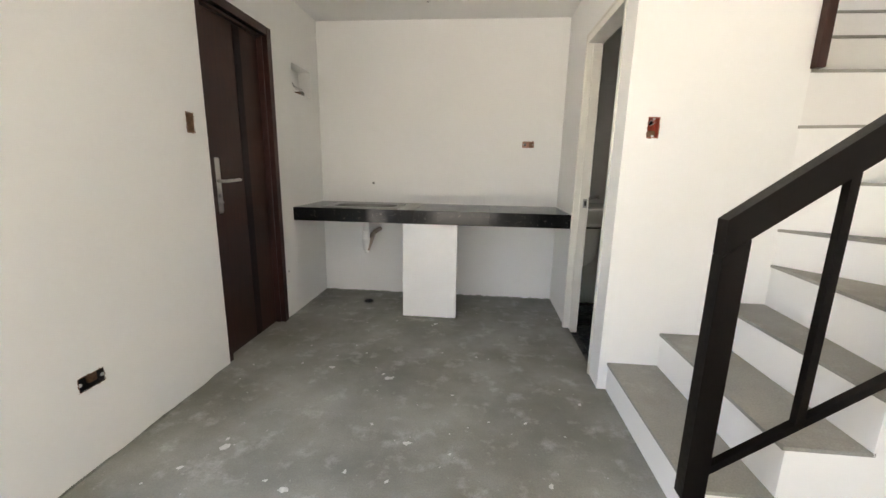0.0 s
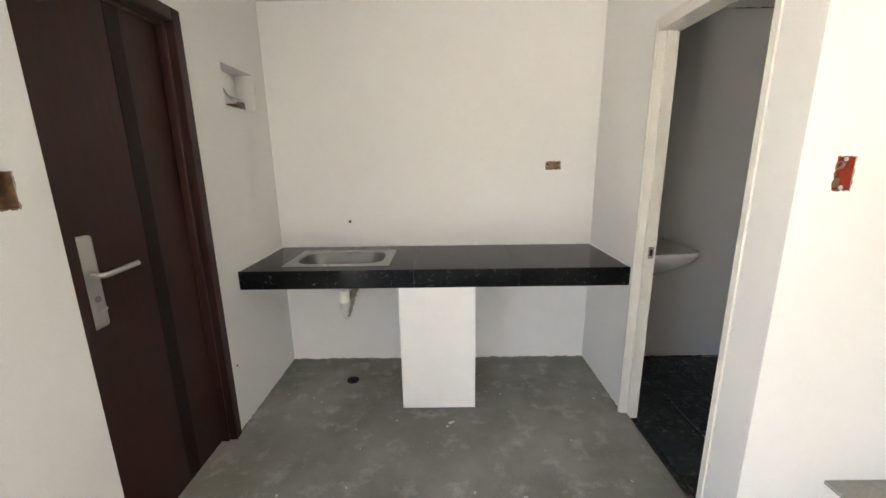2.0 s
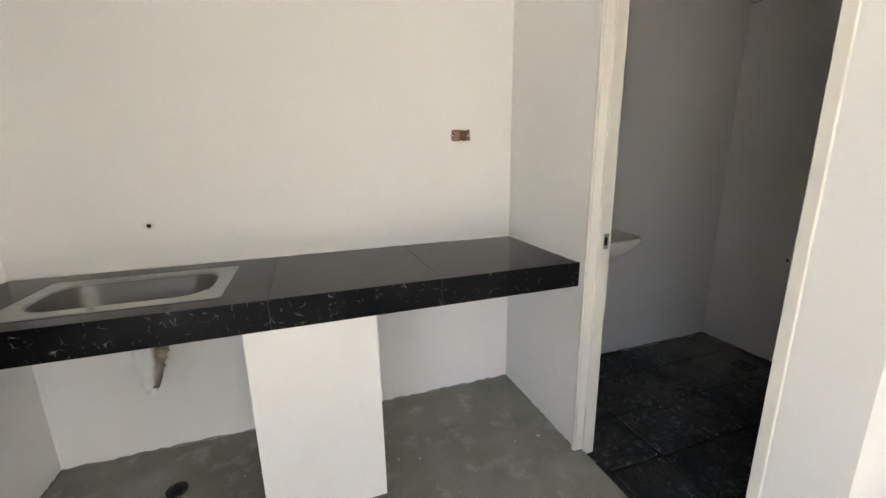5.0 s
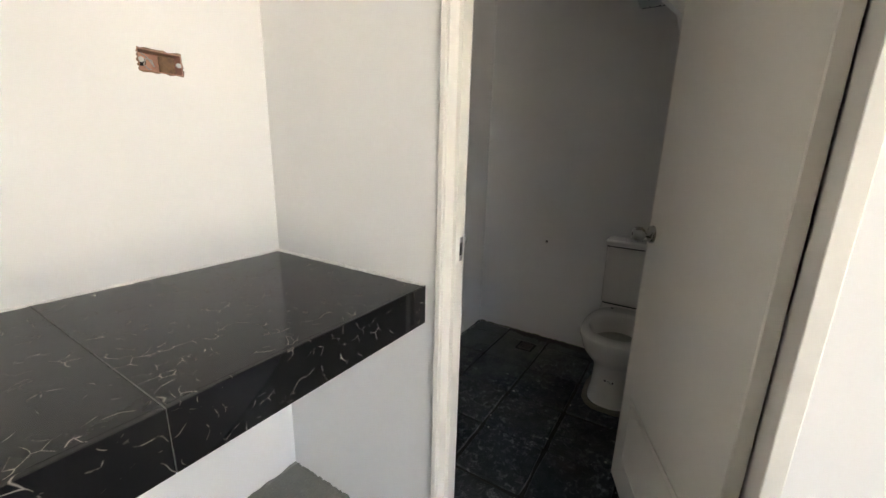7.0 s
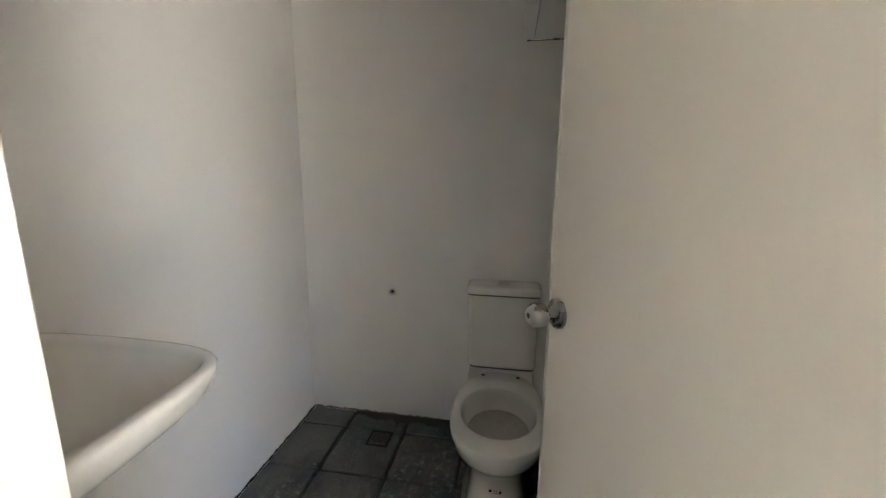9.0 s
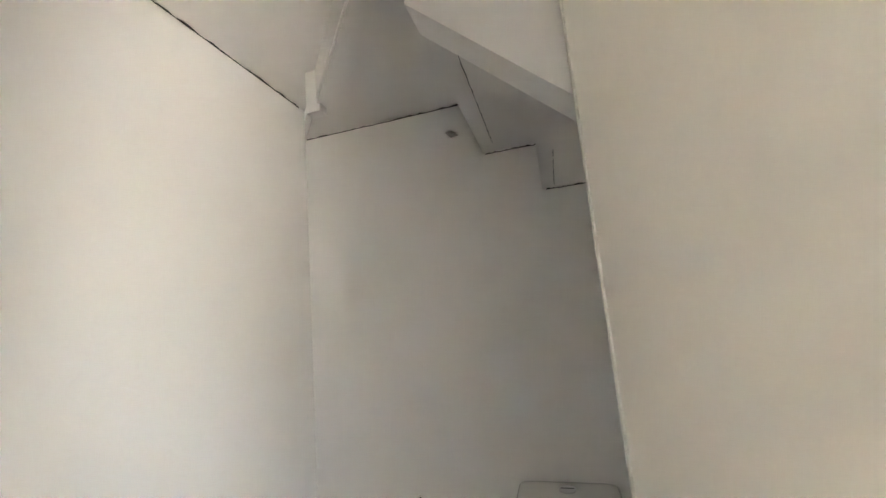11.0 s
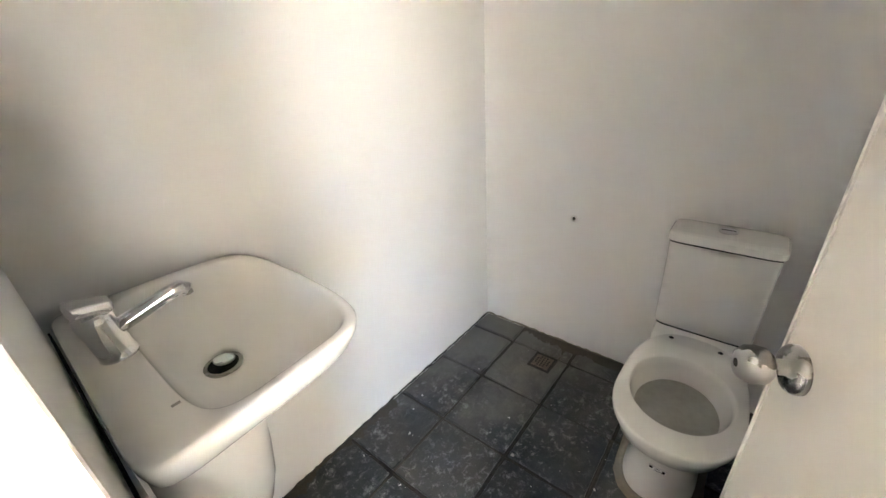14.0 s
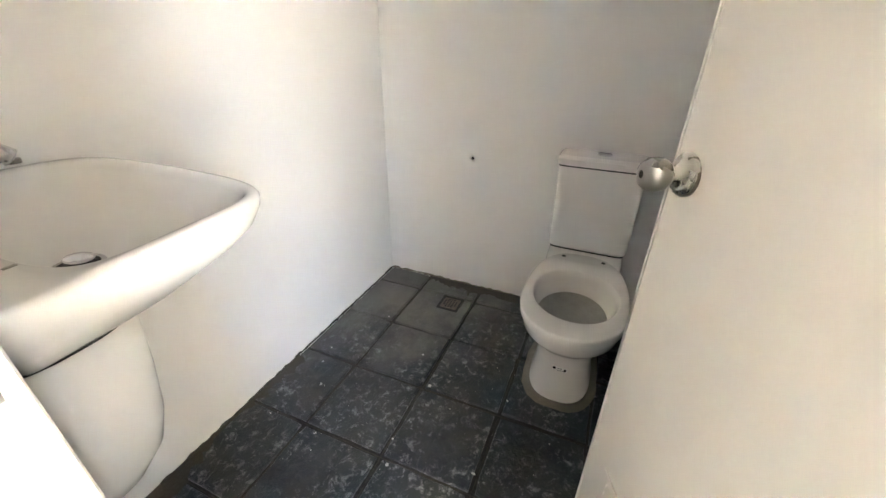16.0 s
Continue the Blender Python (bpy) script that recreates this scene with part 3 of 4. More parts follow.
pipe = thing("sink_drain_pipe", (.40, 4.90, .42), "white plastic sink drain with a trap elbow", "pipe")
part("tailpipe", tube([(0, -.03, .37), (0, -.03, .12)], .027), PVC, pipe, smooth=True)
part("trap", lathe([(.016, .0), (.022, .003), (.027, .02), (.034, .09), (.038, .098), (.038, .112), (.034, .115), (.034, .17), (.029, .18)], pose(0, -.03, .055)), PVC, pipe, smooth=True)
part("trap_plug", lathe([(.017, 0), (.019, .004), (.019, .016), (.015, .02)], pose(.004, -.032, .036)), PVC, pipe)
part("elbow", tube([(.010, -.03, .06), (.024, -.02, .10), (.034, .0, .15), (.046, .03, .20), (.056, .07, .215), (.056, .258, .215)], .021), DUSTPVC, pipe, "brown dusty elbow", True)
for q in range(3):
    part("elbow_ring", lathe([(.023, 0), (.026, .003), (.026, .008), (.023, .011)], pose(.030 + .006 * q, -.008 + .014 * q, .13 + .025 * q, -32, 15, 0)), DUSTPVC, pipe)


def pipe_hole(name, m, r, label, mat=PVC):
    h = thing(name, m.translation, label, "pipe stub", "capped wall outlets")
    h.matrix_world = m
    part("stub", lathe([(r, 0), (r, .006), (r * .62, .006), (r * .6, .001)], Matrix()), mat, h, smooth=False)
    part("bore", lathe([(r * .6, .0005), (r * .3, .002)], Matrix()), BLACKHOLE, h)
    return h


pipe_hole("water_outlet", pose(.400, YN, 1.068, 90, 0, 0), .018, "small capped water pipe stub in the kitchen wall")
pipe_hole("water_outlet", pose(XE, 4.744, .662, 0, -90, 0), .015, "small water pipe stub in the bathroom wall")
pipe_hole("ceiling_outlet", pose(.95, 4.793, ZC, 180, 0, 0), .024, "small open conduit stub in the kitchen ceiling")
pipe_hole("floor_outlet", pose(.42, 4.86, -.0005, 0, 0, 0), .040, "dark rough drain hole in the cement floor", GROUT)


# ---- open electrical boxes ----
def utility_box(m, w, h, mat, label, notch=True, inner=BROWNBOX, wire=False):
    """An unfinished switch or outlet box let into a wall; local z points out of the wall, local y along the box."""
    b = thing("electrical_box", m.translation, label, "electrical box", "open electrical boxes")
    b.matrix_world = m
    t, d = .003, .046
    part("back_plate", boxes(((-w / 2, -h / 2, -d - .002), (w / 2, h / 2, -d))), mat, b)
    for lo, hi in (((-w / 2, -h / 2, -d), (-w / 2 + t, h / 2, -.001)), ((w / 2 - t, -h / 2, -d), (w / 2, h / 2, -.001)), ((-w / 2 + t, -h / 2, -d), (w / 2 - t, -h / 2 + t, -.001)), ((-w / 2 + t, h / 2 - t, -d), (w / 2 - t, h / 2, -.001))):
        part("box_side", boxes((lo, hi)), mat, b)
    part("mortar_fill", boxes(((-w / 2 + t, -h / 2 + t, -d), (w / 2 - t, -h * .12, -d + .018)), bevel=.004), inner, b, "dusty mortar in the box")
    part("knockout", lathe([(h * .11, 0), (h * .11, .002), (h * .075, .002)], pose(w * .05, h * .26, -d)), BLACKHOLE, b)
    if notch:
        for s in (-1, 1):
            part("mounting_lug", lathe([(w * .12, 0), (w * .12, .0035), (w * .05, .004)], pose(0, s * (h / 2 - .008), -.004), 14), PAINTSPOT, b, "paint-smeared lug")
    if wire:
        part("wire", tube([(-w * .3, h * .12, -.03), (-w * .36, h * .24, -.012), (-w * .2, h * .36, -.006), (w * .08, h * .30, -.006), (w * .05, h * .16, -.01), (-w * .2, h * .10, -.014), (w * .2, h * .22, -.02), (w * .4, h * .30, -.03)], .0016, 6), WIRE, b, "pale loose wire", True)
    rnd = random.Random(int(w * 1e4 + h * 1e3))
    bm = bmesh.new()
    for s, ln, horiz in ((-1, w, True), (1, w, True), (-1, h, False), (1, h, False)):
        n = 12
        prev = None
        for k in range(n + 1):
            u = -ln / 2 + ln * k / n
            v = s * ((h if horiz else w) / 2)
            q = s * rnd.uniform(-.001, .0045)
            p0, p1 = ((u, v + q), (u, v - s * .001)) if horiz else ((v + q, u), (v - s * .001, u))
            row = [bm.verts.new((*p0, .0006)), bm.verts.new((*p1, .0012))]
            if prev:
                bm.faces.new((prev[0], row[0], row[1], prev[1]))
            prev = row
    part("chipped_edge", bm, inner, b, "rough chipped plaster edge")
    return b


FACE_S = Matrix.Rotation(radians(90), 4, "X")
FACE_W = Matrix.Rotation(radians(90), 4, "Z") @ Matrix.Rotation(radians(90), 4, "X")
QUARTER = Matrix.Rotation(radians(90), 4, "Z")
utility_box(pose(SW_STAIR[0], YS, SW_STAIR[1]) @ FACE_S, .054, .098, ORANGE, "open orange switch box in the white wall by the stair", True, BROWNBOX, True)
utility_box(pose(SO_BACK[0], YN, SO_BACK[1]) @ FACE_S @ QUARTER, .052, .10, PINKBOX, "open dull pink outlet box above the counter", True, BROWNBOX, True)
utility_box(pose(XW, *SW_DOOR) @ FACE_W, .055, .10, BROWNBOX, "open dusty switch box beside the entrance door", False)
utility_box(pose(XW, *SO_LOW) @ FACE_W @ QUARTER, .058, .105, DUSTBLACK, "open dark outlet box low on the wall", True, BROWNBOX)
utility_box(pose(XQ, *SW_BATH) @ FACE_W, .06, .12, ORANGE, "open rust-coloured switch box in the bathroom")

# ---- wall niche ----
niche = thing("panel_niche", (XW - .11, 4.8175, NI[0][1]), "open electrical panel niche with loose wires", "wall niche")
part("back", boxes(off(niche, (XW - .149, NI[0][0], NI[0][1]), (XW - .11, NI[1][0], NI[1][1]))), WHITE, niche, "rough white niche back")
part("mortar_lump", boxes(off(niche, (XW - .11, 4.84, NI[0][1]), (XW - .04, 4.885, NI[0][1] + .035)), bevel=.012, seg=2), BROWNBOX, niche)
part("mortar_lump", boxes(off(niche, (XW - .11, 4.962, NI[0][1]), (XW - .06, 4.993, NI[0][1] + .06)), bevel=.008), ROUGHCEMENT, niche)
part("broken_hole", lathe([(.030, 0), (.027, .003), (.010, .004)], pose(.0008, -.07, .172, 0, 90, 0), 9), BLACKHOLE, niche, "dark broken hole in the niche back")
part("conduit_stub", tube([(.04, -.15, .2), (.05, -.13, .17)], .018), PVC, niche, smooth=True)
for k in range(3):
    rnd = random.Random(k)
    part("wire", tube([(.03 + .01 * k, -.13, .16), (.06, -.10 + .02 * k, .12 - .02 * k), (.05, -.04 + .02 * k, .07), (.07, .03 + .03 * k, .03 + .015 * k)], .0022, 6), WIRE, niche, smooth=True)

# ---- bathroom door ----
fr, frn, frh = .02, .030, .058
frame_ob = tagged(part("door_2", boxes(((XP - .008, DY1 - fr, ZB), (XQ + .002, DY1, DZ)), ((XP - .006, DY0, ZB), (XQ + .004, DY0 + frn, DZ)),
                  ((XP - .008, DY0 + frn, DZ - frh), (XQ + .006, DY1 - fr, DZ)), bevel=.002), FRAMEPAINT), "cream painted door frame of the open bathroom door", "door", kind="structure")
part("frame_bead", boxes(((XP - .016, DY1 - .016, 0), (XP - .008, DY1, DZ)), ((XP - .016, DY0, DZ - .016), (XP - .008, DY1 - .016, DZ)), bevel=.002), FRAMEPAINT, frame_ob)
part("door_stop", boxes(((XP + .03, DY1 - fr - .012, ZB), (XP + .05, DY1 - fr, DZ - frh))), FRAMEPAINT, frame_ob)
part("strike_plate", boxes(((XP + .055, DY1 - fr - .002, .95), (XP + .085, DY1 - fr, 1.015))), STEEL, frame_ob, "steel strike plate")
part("strike_hole", boxes(((XP + .064, DY1 - fr - .003, .966), (XP + .078, DY1 - fr - .0015, 1.0))), BLACKHOLE, frame_ob)
HX, HY = XQ + .002, 3.7895
ANG = 22.4
leaf = thing("bathroom_door", (HX, HY, ZB + .012), "cream flush bathroom door standing open with a steel knob", "door")
leaf.rotation_euler = (0, 0, radians(ANG))
LW, LT, LH = .66, .036, DZ - frh - ZB - .02
part("leaf", boxes(((0, 0, 0), (LW, LT, LH)), bevel=.003), LEAFPAINT, leaf)
part("edge_lipping", boxes(((LW, .001, 0), (LW + .004, LT + .001, LH))), FRAMEPAINT, leaf, "pale door edge lipping")
kz = .982 - ZB - .012
BS = LW - .036
for side, (ky, kr) in enumerate(((LT, -90), (0, 90))):
    rose = part("rose", lathe([(.031, 0), (.031, .005), (.028, .010), (.020, .013), (.011, .014), (.011, .026)], pose(BS, ky, kz, kr, 0, 0), 32), SATIN, leaf, "satin steel rose", True)
    part("knob", lathe([(.011, .024), (.015, .026), (.0225, .034), (.0245, .044), (.0235, .055), (.017, .063), (.009, .0645)], pose(BS, ky, kz, kr, 0, 0), 32), SATIN, rose, "satin steel door knob", True)
    part("key_slot", lathe([(.0062, .0640), (.005, .0652)], pose(BS, ky, kz, kr, 0, 0)), DUSTBLACK, rose)
part("latch_plate", boxes(((LW + .004, .008, kz - .03), (LW + .0055, LT - .006, kz + .03))), STEEL, leaf, "steel latch plate")
vent = part("vent", boxes(((.08, LT, .13), (LW - .075, LT + .004, .15)), ((.08, LT, .38), (LW - .075, LT + .004, .40)),
            ((.08, LT, .15), (.10, LT + .004, .38)), ((LW - .095, LT, .15), (LW - .075, LT + .004, .38))), LEAFPAINT, leaf, "louvred vent panel")
for i in range(10):
    bmv = boxes(((.10, LT - .001, .155 + i * .0225), (LW - .095, LT + .005, .170 + i * .0225)))
    for v in bmv.verts:
        if v.co.z > .16 + i * .0225:
            v.co.y -= .004 if v.co.y > LT else 0
    part("louvre", bmv, LEAFPAINT, vent)

# ---- toilet ----
TY = 4.178
wc = thing("toilet", (3.40, TY, ZB), "off-white glazed ceramic toilet without a seat", "toilet")
RZ = .422
RW = .174
front, back = 3.095, 3.66
cx = 3.30
bowl_rings = [ring(cx - 3.40, 0, RZ - .055, .19, RW - .012, 48, 2.2, .26), ring(cx - 3.40, 0, RZ - .03, .203, RW - .002, 48, 2.2, .30, 2.7), ring(cx - 3.40, 0, RZ - .010, .206, RW, 48, 2.2, .33, 2.7), ring(cx - 3.40, 0, RZ - .002, .2045, RW - .0015, 48, 2.2, .335, 2.7), ring(cx - 3.40, 0, RZ, .2005, RW - .0055, 48, 2.2, .335, 2.7),
              ring(-.052, 0, RZ, .172, .145, 48, 2.1, .156), ring(-.052, 0, RZ - .004, .167, .140, 48, 2.1, .151), ring(-.052, 0, RZ - .03, .164, .137, 48, 2.1, .150), ring(-.045, 0, RZ - .09, .148, .122, 48, 2, .140), ring(-.035, 0, RZ - .15, .105, .085, 48, 2, .12), ring(-.02, 0, RZ - .20, .07, .06, 48, 2, .08), ring(-.01, 0, RZ - .235, .045, .042, 48, 2, .05)]
part("bowl", loft(bowl_rings, (False, True)), CERAMIC, wc, smooth=True)
body_rings = [ring(x, 0, z, rx, ry, 40, p, rb) for x, z, rx, ry, p, rb in ((.0, .0, .172, .118, 2.6, .26), (.0, .01, .169, .115, 2.6, .26), (.0, .08, .154, .104, 2.5, .255), (.0, .17, .149, .099, 2.4, .255), (-.008, .215, .152, .104, 2.3, .255),
              (-.025, .25, .166, .122, 2.3, .26), (-.048, .29, .186, .147, 2.2, .265), (-.075, .33, .196, .160, 2.2, .27), (cx - 3.40, RZ - .055, .19, RW - .012, 2.2, .26))]
part("trap_water", loft([ring(-.045, 0, RZ - .096 + z, .147, .121, 48, 2, .139) for z in (0, .001)]), WATER, wc, "still water standing in the bowl")
part("pedestal", loft(body_rings, (True, False)), CERAMIC, wc, smooth=True)


def deck_ring(z, inset):
    """Outline of the shelf behind the bowl, drawn in at the sides towards the tank."""
    side = [(.126, .126), (.14, .133), (.16, .138), (.19, .141), (.23, .143), (.33, .146), (.42, .148), (.445, .140)]
    pts = [(x, w - inset) for x, w in side]
    return [(x, y, z) for x, y in pts] + [(x, -y, z) for x, y in reversed(pts)]


part("deck", loft([deck_ring(RZ - .075, .02), deck_ring(RZ - .05, .008), deck_ring(RZ - .012, 0), deck_ring(RZ - .005, .0015), deck_ring(RZ - .0012, .007)]), CERAMIC, wc, smooth=True)
for y in (-.075, .075):
    part("seat_bolt_hole", lathe([(.008, 0), (.008, .0015), (.004, .0018)], pose(.198, y, RZ - .001)), BLACKHOLE, wc)
tank_rings = []
for z, g in ((.0, -.006), (.008, -.001), (.20, 0), (.339, .003)):
    tank_rings.append(ring(3.755 - 3.40, 0, RZ + .006 + z, .095 + g * .6, .155 + g, 40, 9))
tank = part("tank", loft(tank_rings), CERAMIC, wc, smooth=False)
lid_rings = [ring(3.730 - 3.40, 0, RZ + .350 + z, .080 + g, .164 + g, 40, 9) for z, g in ((0, -.003), (.004, 0), (.024, 0), (.031, -.006), (.034, -.02))]
lid = part("tank_lid", loft(lid_rings), CERAMIC, wc, smooth=False)
btn = part("flush_button", lathe([(.028, 0), (.028, .004), (.022, .006)], pose(3.738 - 3.40, .0, RZ + .384), 24), CHROME, wc, "chrome dual flush button")
part("button_split", boxes(((3.738 - 3.40 - .001, -.021, RZ + .3895), (3.738 - 3.40 + .001, .021, RZ + .3908))), BLACKSTEEL, btn)
# dark fillers stand in for the gap shadows around the tank
part("lid_gap_shade", loft([ring(3.732 - 3.40, 0, RZ + .345 + z, .079, .158, 40, 9) for z in (0, .0065)]), GAPBLACK, wc, "dark filler painted as shade in the gap under the tank lid")
part("tank_gap_shade", loft([ring(3.752 - 3.40, 0, RZ - .002 + z, .088, .146, 40, 9) for z in (0, .009)]), GAPBLACK, wc, "dark filler painted as shade in the gap under the tank")
part("sticker", boxes(((-.151, -.026, .146), (-.140, .026, .162))), BOARD, wc, "small white label")
for a, e, lo, hi in ((.014, .024, .151, .161), (-.008, .008, .156, .158), (-.022, -.014, .150, .159), (-.02, .01, .148, .1495)):
    part("print_bar", boxes(((-.1518, a, lo), (-.151, e, hi))), BLACKSTEEL, wc)
rndc = random.Random(5)
crings = [[(x + (rndc.random() - .5) * .006, y + (rndc.random() - .5) * .006, z) for x, y, z in ring(.0, 0, zz, .172 + g, .118 + g, 40, 2.6, .26 + g)] for zz, g in ((.0005, .024), (.005, .014), (.013, .002))]
part("cement_bed", loft(crings, (True, True)), FOOTMORTAR, wc, "rough cement bed at the foot")

# ---- wash basin ----
BX, BY, BZ = 2.217, 4.915, .93
wb = thing("wash_basin", (BX, BY, ZB), "white ceramic pedestal wash basin in the corner", "wash basin")


def basin_ring(z, inset, n=72, front=1.0, back=0.0):
    """Outline with a straight back along x = 0, a slightly bulging front and rounded front corners, drawn in by inset."""
    pts = []
    x0, x1, half = inset * .3 + back, (.382 - inset) * front, .288 - inset
    cx, hx = (x0 + x1) / 2, (x1 - x0) / 2
    for i in range(n):
        a = 2 * math.pi * i / n
        c, s = math.cos(a), math.sin(a)
        ex = .34 if c > 0 else .16
        x = cx + hx * math.copysign(abs(c) ** ex, c)
        y = half * math.copysign(abs(s) ** ex, s)
        y *= 1 - .10 * max(0, x / .38 - .25)
        x += .022 * (1 - (y / half) ** 2) * (x / .38)
        pts.append((x, y, z - ZB))
    return pts


def bowl_ring(z, s, ex=.5, n=72):
    cx, cy = .205 + .02 * s, -.02 + .015 * s
    out = []
    for i in range(n):
        a = 2 * math.pi * i / n
        c, q = math.cos(a), math.sin(a)
        x = cx + .140 * s * math.copysign(abs(c) ** ex, c)
        y = cy + .252 * s * math.copysign(abs(q) ** ex, q) * (1 - .10 * max(0, x / .38 - .25))
        out.append((x + .018 * s * (1 - (y / .26) ** 2) * max(0, c), y, z - ZB))
    return out


wb_rings = [basin_ring(BZ - .175, .19), basin_ring(BZ - .165, .16), basin_ring(BZ - .14, .122), basin_ring(BZ - .11, .083), basin_ring(BZ - .08, .045), basin_ring(BZ - .05, .016), basin_ring(BZ - .022, .003), basin_ring(BZ - .008, .001), basin_ring(BZ - .002, .004), basin_ring(BZ, .010),
            bowl_ring(BZ - .001, 1.04, .36), bowl_ring(BZ - .005, 1.015, .36), bowl_ring(BZ - .014, .995, .37), bowl_ring(BZ - .05, .92, .44), bowl_ring(BZ - .08, .78, .55), bowl_ring(BZ - .098, .55, .65), bowl_ring(BZ - .103, .30, .8), bowl_ring(BZ - .105, .1, 1)]
part("bowl", loft(wb_rings), CERAMIC, wb, smooth=True)
ped = [[(x * a + .004 + a, y, z) for x, y, z in ring(0, 0, zz - ZB, 1, w, 40, 2.6)] for zz, a, w in ((.405, .02, .03), (.412, .045, .055), (.43, .072, .078), (.47, .092, .092), (.53, .102, .098), (.62, .108, .103), (BZ - .182, .112, .112))]
part("half_pedestal", loft(ped), CERAMIC, wb, "white half pedestal on the wall", smooth=True)
DRAIN_AT = pose(2.404 - BX, 4.892 - BY, BZ - .1005 - ZB)
drain = part("pop_up_drain", lathe([(.036, -.001), (.036, .003), (.032, .0045), (.028, .0032)], DRAIN_AT, 28), SATIN, wb, "dull chrome pop-up drain", True)
part("drain_gap", lathe([(.0285, .0034), (.01, .0036)], DRAIN_AT, 24), BLACKHOLE, drain)
part("plug", lathe([(.010, .002), (.019, .008), (.020, .011), (.018, .0135), (.008, .0145)], DRAIN_AT @ pose(.003, 0, .002, 4, 6, 0), 24), CHROME, drain, "", True)
part("overflow_slot", boxes(((.069, -.1915, BZ - ZB - .0005), (.081, -.1865, BZ - ZB + .0006))), ROUGHCEMENT, wb, "stained overflow slot")
# black pieces put the shade of the basin's two open gaps into colour
part("wall_gap_shade", boxes(((-.0080, -.286, BZ - ZB - .06), (-.0045, .28, BZ - ZB - .030))), GAPBLACK, wb, "dark strip painted as shade in the open joint behind the basin")
part("pedestal_gap_shade", loft([[(x * .107 + .112, y, z) for x, y, z in ring(0, 0, zz - ZB, 1, .107, 40, 2.6)] for zz in (BZ - .183, BZ - .150)]), GAPBLACK, wb, "dark filler painted as shade in the joint over the half pedestal")
fixing = part("fixing_hole", lathe([(.016, 0), (.017, .012), (.015, .015), (.012, .013)], pose(.030, -.092, .742 - ZB, 78, 0, 12), 20), DUSTPVC, wb, "brown stained fixing hole beside the pedestal", True)
part("bore", lathe([(.0125, .0125), (.006, .0135)], pose(.030, -.092, .742 - ZB, 78, 0, 12), 16), BLACKHOLE, fixing)
tap = thing("basin_tap", (2.277, 4.935, BZ), "chrome single-lever mixer tap on the wash basin", "tap")
lean = pose(0, 0, -.002, 0, -7, 0)
part("body", lathe([(.029, 0), (.029, .004), (.027, .008), (.026, .05), (.0275, .078), (.025, .090)], lean, 28), CHROME, tap, "", True)
part("spout", tube([(-.002, 0, .042), (.03, -.002, .052), (.07, -.006, .064), (.10, -.010, .073), (.116, -.013, .076), (.124, -.014, .068)], .0135, 16), CHROME, tap, "", True)
cap = boxes(((-.036, -.0235, .084), (.022, .0235, .106)), bevel=.009, seg=3)
for v in cap.verts:
    v.co.z += max(0, -v.co.x - .005) * .35
part("lever", cap, CHROME, tap, "chrome lever cap", True)
part("spout_tip", lathe([(.009, 0), (.009, .006)], pose(.124, -.014, .060)), SATIN, tap)
part("base_ring", lathe([(.0285, 0), (.0285, .0015), (.026, .002)], pose(0, 0, -.001), 28), BLACKSTEEL, tap)

# ---- floor drain ----
fd = thing("floor_drain", (3.65, 4.76, ZB), "small square perforated floor drain grate", "floor drain")
part("surround", boxes(((-.058, -.056, -.004), (.058, .056, .0012))), GROUT, fd, "dark recess round the grate")
part("grate", boxes(((-.042, -.042, 0), (.042, .042, .003)), bevel=.001), RUSTY, fd)
for i in range(5):
    for j in range(5):
        if (i, j) in ((0, 0), (0, 4), (4, 0), (4, 4)):
            continue
        part("slot", lathe([(.0048, 0), (.0048, .0008), (.002, .0009)], pose(-.029 + i * .0145, -.029 + j * .0145, .0028), 8), BLACKHOLE, fd)

# ---- dark joints along the stair soffit ----
for k, (a, b, out) in enumerate((((XE - .001, YR[3] + .09, Z10 - .006), (XE - .001, YB - .01, Z10 - .006), (-2, 0, 0)), ((XI + .03, YB - .001, Z11 - .007), (XE - .05, YB - .001, Z11 - .007), (0, -2, 0)),
                               ((XE - .001, YR[2] + .09, TOPS[9] - TH - .006), (XE - .001, YR[3], TOPS[9] - TH - .006), (-2, 0, 0)), ((XE - .001, YR[1] + .09, TOPS[8] - TH - .006), (XE - .001, YR[2] + .07, TOPS[8] - TH - .006), (-2, 0, 0)),
                               ((XE - .001, 4.93, Z10 + .012), (XE - .001, 5.13, Z10 + .012), (-2, 0, 0)), ((3.60, YB - .001, Z11 + .012), (3.80, YB - .001, Z11 + .012), (0, -2, 0)))):
    tagged(wobble_strip("soffit_joint", a, b, (0, 0, 1), out, -.002, .007, GAPBLACK, 30, 20 + k), "dark broken joint line under the stair", "joint", "soffit joints")
for k, (a, b) in enumerate((((3.14, 4.292, TOPS[9] - TH - .0005), (3.76, 4.300, TOPS[9] - TH - .0005)), ((3.45, 4.090, TOPS[8] - TH - .0005), (3.80, 4.090, TOPS[8] - TH - .0005)))):
    tagged(wobble_strip("soffit_joint", a, b, (0, 1, 0), (0, 0, -1), -.0025, .0018, GAPBLACK, 30, 30 + k), "dark broken joint line under the stair", "joint", "soffit joints")

